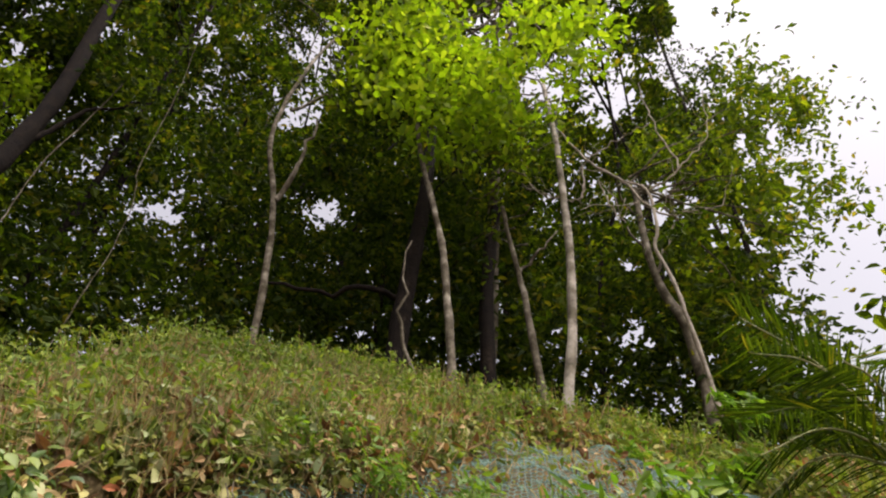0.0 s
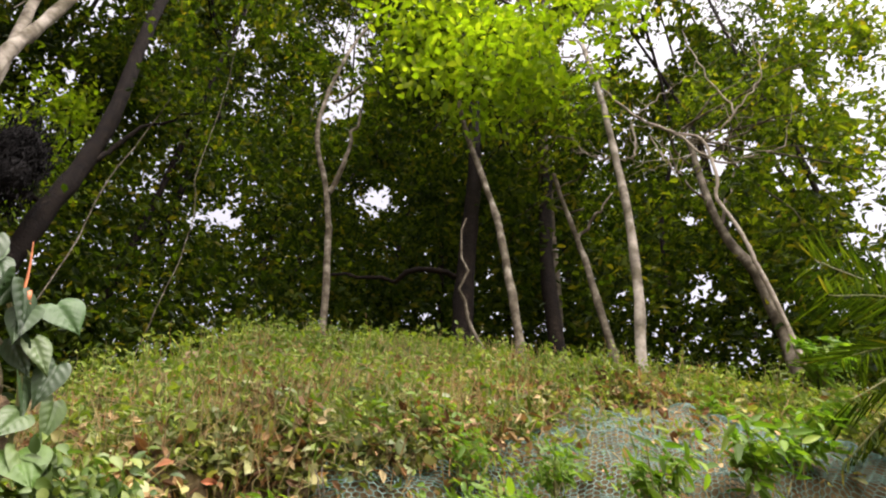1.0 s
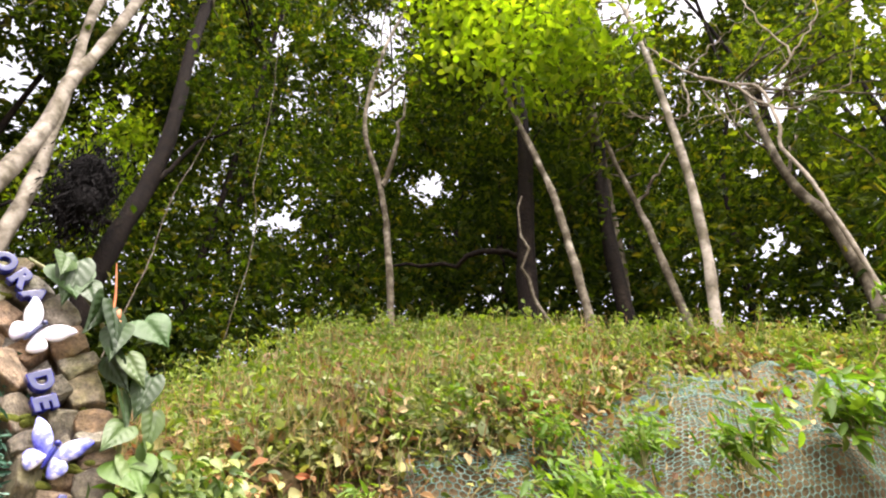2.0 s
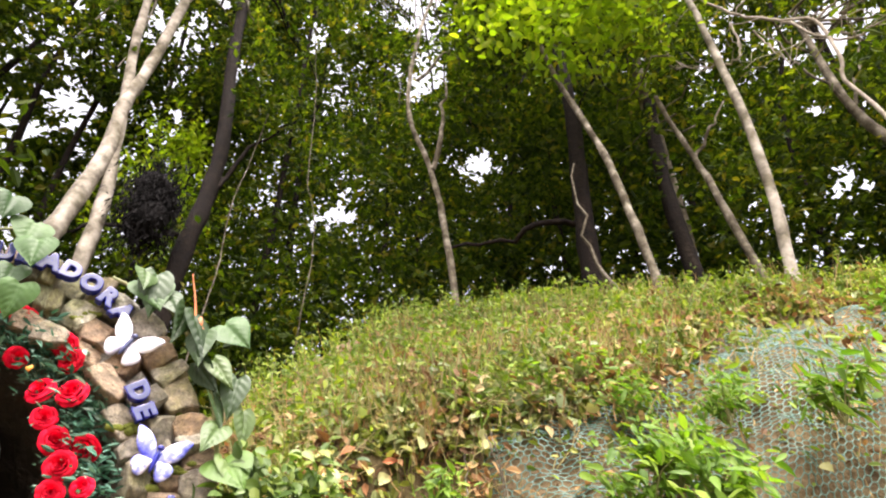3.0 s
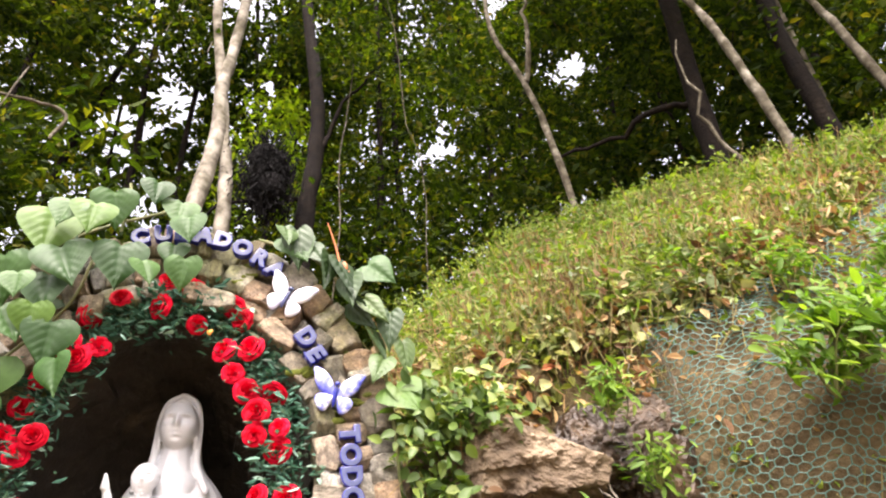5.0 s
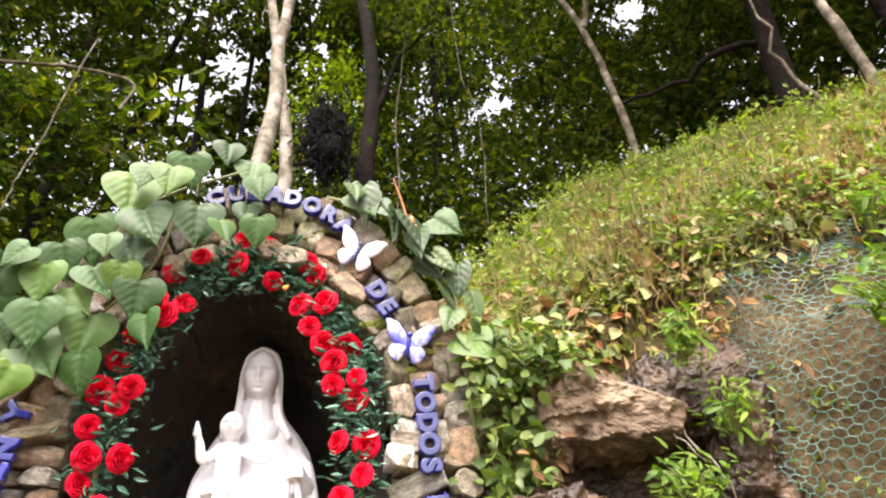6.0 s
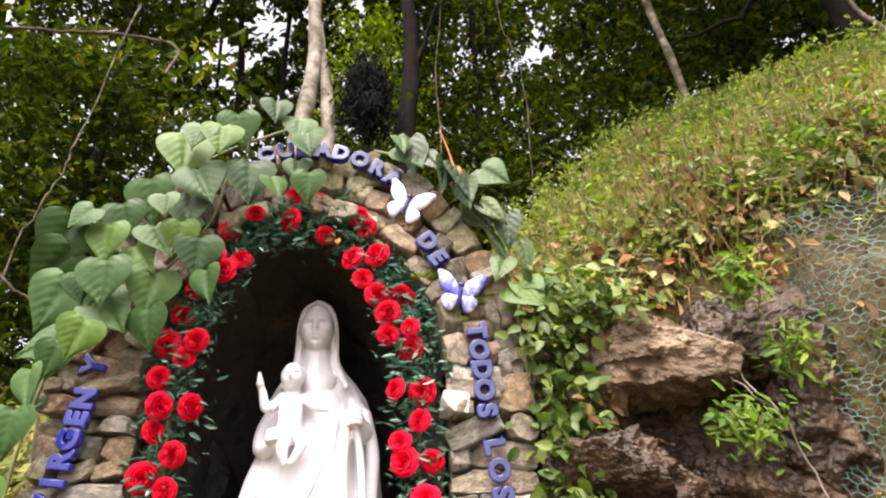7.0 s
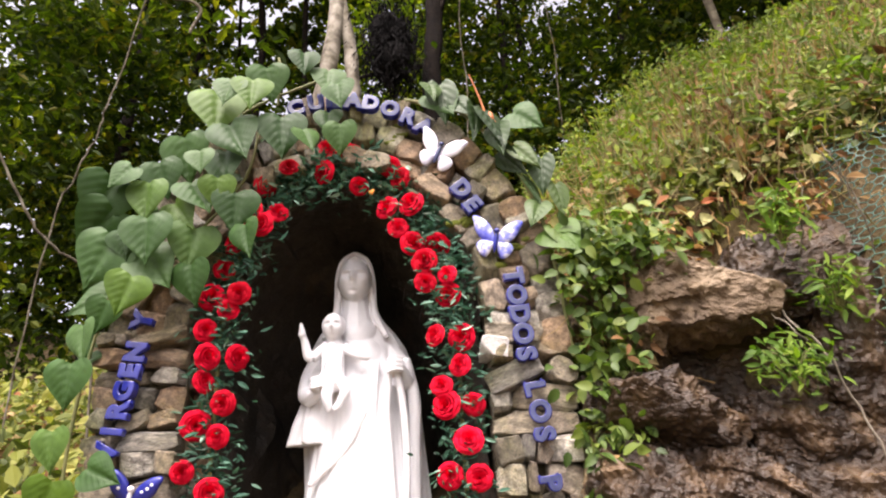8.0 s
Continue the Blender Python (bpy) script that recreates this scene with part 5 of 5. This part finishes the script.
for k, (x, z, swing, width) in enumerate(HEARTS):
    hang(climber, HEART_SHAPES[k % 5], x, -0.09 - 0.04 * rng.uniform(0, 1) - (0.03 if k % 2 else 0), z, width / 0.133, swing + rng.normal(0, 4), rng.uniform(-8, 18), rng.normal(0, 14))
for k in range(20):
    x = rng.uniform(-0.66, -0.1)
    top = 2.0 + 0.74 * math.sqrt(max(0.0, 1 - min(1.0, x * x / 0.42)))
    hang(climber, HEART_SHAPES[k % 5], x, rng.uniform(-0.03, 0.10), rng.uniform(top - 0.14, top + 0.02), rng.uniform(0.6, 0.95), rng.normal(0, 25), rng.uniform(0, 45), rng.normal(0, 15))
for points in ([(-0.62, -0.02, 1.2), (-0.65, -0.04, 1.7), (-0.60, -0.05, 2.1), (-0.5, -0.05, 2.4), (-0.3, -0.05, 2.66), (-0.05, -0.04, 2.80)],
               [(-0.23, -0.05, 2.62), (-0.26, -0.06, 2.45), (-0.38, -0.06, 2.28), (-0.45, -0.05, 2.2)], [(-0.18, -0.05, 2.70), (-0.17, -0.07, 2.80), (-0.18, -0.07, 2.86)]):
    line = smooth_line(points, 8)
    part("stem", quads_mesh("stem", *tube_arrays(line, np.full(len(line), 0.0045), 7), STEM, True), climber)

side = thing("trailing_climber", "trailing climber with long dark green leaves on the arch's shoulder", "climbing plant")
LONG_SHAPES = [plate("leaf", *heart_mesh(k + 9, 1.7), CLIMB_LEAF, 0.135) for k in range(4)]
for k, (x, z) in enumerate([(0.30, 2.70), (0.34, 2.66), (0.40, 2.61), (0.46, 2.55), (0.43, 2.59), (0.47, 2.47), (0.53, 2.39), (0.56, 2.30), (0.60, 2.21), (0.27, 2.70), (0.51, 2.48), (0.62, 2.36), (0.58, 2.44)]):
    hang(side, LONG_SHAPES[k % 4], x + 0.01, -0.05 - rng.uniform(0, 0.04), z + 0.03, rng.uniform(0.75, 1.1), rng.normal(-15, 22), rng.uniform(5, 45), rng.normal(0, 30))
hang(side, HEART_SHAPES[1], 0.53, -0.07, 2.63, 0.72, -48, 20)
hang(side, HEART_SHAPES[2], 0.30, -0.06, 2.71, 0.75, -25, 25)
hang(side, HEART_SHAPES[3], 0.60, -0.08, 2.24, 0.8, -30, 40)
line = smooth_line([(0.2, -0.03, 2.72), (0.36, -0.05, 2.66), (0.48, -0.05, 2.52), (0.56, -0.05, 2.35), (0.60, -0.04, 2.15), (0.62, -0.03, 1.9)], 8)
part("stem", quads_mesh("stem", *tube_arrays(line, np.full(len(line), 0.006), 7), STEM, True), side)
ORANGE = surface("orange_bract", [(0.3, (0.30, 0.09, 0.03)), (0.7, (0.55, 0.18, 0.05))], 25.0, 0.6, 0.1, 0.002)
line = smooth_line([(0.46, -0.06, 2.55), (0.43, -0.07, 2.68), (0.40, -0.08, 2.77)], 6)
part("spike", quads_mesh("spike", *tube_arrays(line, np.linspace(0.005, 0.0015, len(line)), 6), ORANGE, True), side, "thin orange flower spike")
part("bract", blob_mesh("bract", [(0.455, -0.075, 2.62, 0.010, 0.010, 0.022), (0.462, -0.075, 2.595, 0.008, 0.008, 0.014)], ORANGE), side, "small orange bract")


# ---- netting over the bank ----
def netting():
    """Six-sided mesh of plastic strands, laid over the slope and a little loose."""
    c = 0.028
    nu, nv = int(2.6 / (c * 0.866)), int(2.9 / (c * 0.75))
    ends = []
    for i in range(nu):
        for j in range(nv):
            u, v = 1.16 + (i + 0.5 * (j % 2)) * c * 0.866, -1.0 + j * c * 0.75
            a, b, d = (u, v + c / 2), (u + c * 0.433, v + c / 4), (u + c * 0.433, v - c / 4)
            ends += [(a, b), (b, d), (a, (u - c * 0.433, v + c / 4))]
    ends = np.array(ends)
    s = np.where(ends[..., 1] > 0, ends[..., 1] / 1.21, ends[..., 1] / 2.5)
    x = ends[..., 0]
    keep = np.all(s < net_top(x) + 0.03 * np.sin(9 * x), 1) & np.all(x - 0.03 * np.sin(s * 14) - 0.17 * np.minimum(s, 0) > 1.39, 1)
    x, s = x[keep], s[keep]
    p = bank_place(x, s)
    f = p.reshape(-1, 3)
    lumps = rough(f, 2.6, 0.055)
    loose = np.array([noise.fractal(Vector(k) * 3.5, 0.9, 2.0, 2) for k in f])
    f = f + np.outer(lumps, (0, -1, 1)) + np.outer(0.030 + 0.014 * loose, (-0.2, -0.75, 0.62))
    p = f.reshape(-1, 2, 3)
    t = p[:, 1] - p[:, 0]
    t /= np.linalg.norm(t, axis=1)[:, None]
    out = np.array((-0.2, -0.75, 0.62))
    a = np.cross(t, out)
    a /= np.linalg.norm(a, axis=1)[:, None]
    b = np.cross(t, a)
    r = 0.0019
    ring = np.stack([a, b, -a, -b], 1) * r
    v = (p[:, :, None] + ring[:, None]).reshape(-1, 3)
    base = 8 * np.arange(len(p))[:, None, None]
    q = np.array([(k, (k + 1) % 4, 4 + (k + 1) % 4, 4 + k) for k in range(4)])[None] + base
    return quads_mesh("netting", v, q.reshape(-1, 4), NET, True)


tagged(new("slope_netting", netting()), "green plastic hexagonal netting pinned over the bare bank", "netting", kind="stuff")

# ---- vines, dead branches, nest and palm ----
def vine(points, r, label, bark=TWIG):
    line = smooth_line(points, 10)
    line = line + np.cumsum(rng.normal(0, 0.0035, line.shape), 0)
    tagged(new("vine", quads_mesh("vine", *tube_arrays(line, np.full(len(line), r), 6, 0.05), bark, True)), label, "vine", "vines in the wood")


vine([(1.0, 2.5, 8.6), (1.10, 2.45, 7.41), (1.18, 2.44, 6.54), (1.22, 2.43, 5.78), (1.27, 2.41, 5.52), (1.33, 2.40, 5.02), (1.3, 2.4, 3.9)], 0.0035, "thin pale vine hanging from the canopy", GREY_BARK)
vine([(-1.1, 1.0, 4.4), (-1.19, 0.92, 3.54), (-1.23, 0.91, 3.27), (-1.28, 0.87, 2.99), (-1.33, 0.85, 2.76), (-1.35, 0.8, 1.7)], 0.004, "grey vine looping down beside the shrine", GREY_BARK)
vine([(-1.8, 0.5, 3.6), (-1.40, 0.57, 2.88), (-1.27, 0.65, 2.62), (-1.17, 0.71, 2.52), (-1.09, 0.75, 2.39), (-1.0, 0.7, 1.7)], 0.0055, "bare grey branch sagging beside the shrine", GREY_BARK)
vine([(-1.9, 1.2, 4.4), (-1.51, 1.27, 4.43), (-1.38, 1.35, 4.51), (-1.08, 1.49, 4.54), (-1.10, 1.48, 4.31)], 0.011, "mossy bare branch reaching into the clearing", GREY_BARK)
vine([(0.85, 3.3, 7.6), (0.78, 3.3, 6.6), (0.70, 3.3, 6.0), (0.72, 3.3, 5.2), (0.66, 3.3, 4.2)], 0.006, "pale vine twined beside the dark trunk", GREY_BARK)
dead = thing("dead_tree", "bare whitish dead branches twisting above the slope", "dead tree")
part("trunk", trunk_mesh("trunk", [(4.75, -0.62, 4.2), (4.62, -0.6, 5.0), (4.59, -0.59, 5.25), (4.57, -0.50, 5.80), (4.58, -0.56, 6.03), (4.6, -0.55, 6.6), (4.52, -0.35, 6.81)], 0.018, 0.014, TWIG), dead)
for points, r in (([(4.52, -0.35, 6.81), (4.41, -0.08, 7.24), (4.29, 0.18, 7.94), (4.3, 0.3, 8.6)], 0.018), ([(4.52, -0.35, 6.81), (4.60, -0.62, 6.24), (4.67, -0.89, 6.12), (4.7, -1.1, 6.1)], 0.013),
                  ([(4.39, -0.02, 7.11), (4.36, 0.04, 6.67), (4.25, 0.25, 6.72), (4.13, 0.46, 6.94), (4.08, 0.55, 7.38)], 0.012), ([(4.44, -0.15, 6.88), (4.46, -0.21, 6.51), (4.50, -0.30, 6.20)], 0.009),
                  ([(4.60, -0.55, 6.6), (4.66, -0.87, 6.75), (4.64, -0.78, 7.46), (4.63, -0.74, 8.38)], 0.012), ([(4.66, -0.87, 6.75), (4.8, -1.2, 7.2), (4.8, -1.3, 7.9)], 0.009),
                  ([(4.41, -0.08, 7.24), (4.6, -0.4, 7.6), (4.7, -0.7, 7.7)], 0.008)):
    line = smooth_line(points, 7)
    line = line + rng.normal(0, 0.012, line.shape)
    part("branch", quads_mesh("branch", *tube_arrays(line, np.linspace(r, r * 0.45, len(line)), 6, 0.05), TWIG, True), dead)
    side_twigs = [tube_arrays(wander(c, c + rng.normal(0, 0.22, 3), 0.03, 6), np.linspace(r * 0.4, 0.002, 6), 4) for c in line[::3]]
    tagged(part("twig", quads_mesh("twig", *merge(side_twigs), TWIG, True), dead), kind="stuff")

nest = thing("epiphyte_clump", "black tangled mass of roots and dead leaves on a branch", "epiphyte")
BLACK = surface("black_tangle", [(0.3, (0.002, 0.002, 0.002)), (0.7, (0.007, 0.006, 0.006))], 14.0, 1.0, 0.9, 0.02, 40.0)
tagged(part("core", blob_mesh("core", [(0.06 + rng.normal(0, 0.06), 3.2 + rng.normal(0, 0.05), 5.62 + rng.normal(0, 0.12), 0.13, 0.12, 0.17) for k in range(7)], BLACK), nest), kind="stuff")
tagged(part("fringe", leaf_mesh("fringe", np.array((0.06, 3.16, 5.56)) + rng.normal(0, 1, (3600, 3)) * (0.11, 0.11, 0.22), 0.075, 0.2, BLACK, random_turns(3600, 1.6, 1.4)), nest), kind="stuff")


def frond(base, tip, droop, leaflets, length, name="frond"):
    """A feather palm frond: a curved rib with narrow leaflets to both sides."""
    base, tip = np.array(base), np.array(tip)
    line = smooth_line([base, (base + tip) / 2 + (0, 0, droop), tip], 12)
    rib = tube_arrays(line, np.linspace(0.009, 0.003, len(line)), 6)
    k = np.linspace(3, len(line) - 1.01, leaflets)
    i = k.astype(int)
    c = line[i] + (line[np.minimum(i + 1, len(line) - 1)] - line[i]) * (k - i)[:, None]
    ahead = np.gradient(line, axis=0)[i]
    ahead /= np.linalg.norm(ahead, axis=1)[:, None]
    across = np.cross(ahead, (0, 0, 1.0))
    across /= np.linalg.norm(across, axis=1)[:, None]
    made = []
    for s in (-1, 1):
        y = across * s * 0.8 + ahead * 0.55 + np.array((0, 0, -0.25)) + rng.normal(0, 0.06, ahead.shape)
        y /= np.linalg.norm(y, axis=1)[:, None]
        x = np.cross(y, (0.1, 0.2, 1.0))
        x /= np.linalg.norm(x, axis=1)[:, None]
        made.append((c, np.stack([x, y, np.cross(x, y)], 2)))
    return rib, np.concatenate([m[0] for m in made]), np.concatenate([m[1] for m in made]), length


palm = thing("palm", "dark green feathery palm at the end of the bank", "palm")
part("trunk", trunk_mesh("trunk", [(3.9, -1.75, 1.2), (3.85, -1.75, 2.2), (3.8, -1.72, 3.0)], 0.07, 0.05, DARK_SHADED_BARK), palm)
for tip, droop in (((3.30, -1.22, 3.62), 0.25), ((3.2, -1.15, 3.05), 0.2), ((3.45, -1.2, 3.95), 0.15), ((3.1, -1.6, 3.3), 0.2), ((4.0, -1.0, 3.7), 0.2), ((3.3, -1.0, 2.85), 0.22), ((4.5, -1.7, 3.4), 0.3), ((3.7, -2.4, 3.3), 0.3)):
    rib, p, turns, length = frond((3.8, -1.72, 3.0), tip, droop, 46, 0.26)
    f = part("frond", quads_mesh("frond", *rib, STEM, True), palm)
    tagged(part("leaflet", leaf_mesh("leaflet", p, length, 0.045, SHADED_LEAF, turns), f), kind="stuff")

vine([(1.14, -0.10, 2.02), (1.19, -0.15, 1.86), (1.26, -0.16, 1.62), (1.31, -0.14, 1.35)], 0.0028, "thin bare twig hanging in front of the rock")
vine([(1.12, -0.10, 2.03), (1.14, -0.14, 1.96), (1.18, -0.14, 1.90)], 0.0022, "thin bare twig hanging under the ledge")
for points in ([(1.30, -0.24, 2.40), (1.31, -0.26, 2.25), (1.33, -0.26, 2.06)], [(1.28, -0.24, 2.38), (1.30, -0.26, 2.22), (1.30, -0.25, 2.10)], [(1.24, -0.20, 2.33), (1.25, -0.23, 2.20), (1.21, -0.22, 2.08)]):
    vine(points, 0.002, "pale dry stalk hanging at the edge of the netting", GREY_BARK)
bunch = np.array((1.27, -0.19, 2.25)) + rng.normal(0, 0.03, (40, 3)) * (1, 0.5, 1)
tagged(new("dead_leaf_bunch", leaf_mesh("dead_leaf_bunch", bunch, 0.038, 0.4, DRY_LEAF, facing(40, 0.9, 1.0), True)), "bunch of curled brown dead leaves at the net's edge", "dead leaves", kind="stuff")

# the stones of the shrine, each on its own
lay_stones(shrine)
QUARTZ = surface("white_stone", [(0.3, (0.42, 0.40, 0.37)), (0.6, (0.66, 0.64, 0.61))], 9.0, 0.7, 0.8, 0.01, 40.0)
quartz = stone_shape(33)
quartz.materials[0] = QUARTZ
part("stone", quartz, shrine, "pale quartz stone", pose(0.415, 0.0, 1.935, 0, 10, 0) @ Matrix.Diagonal((0.068, 0.10, 0.054, 1)))
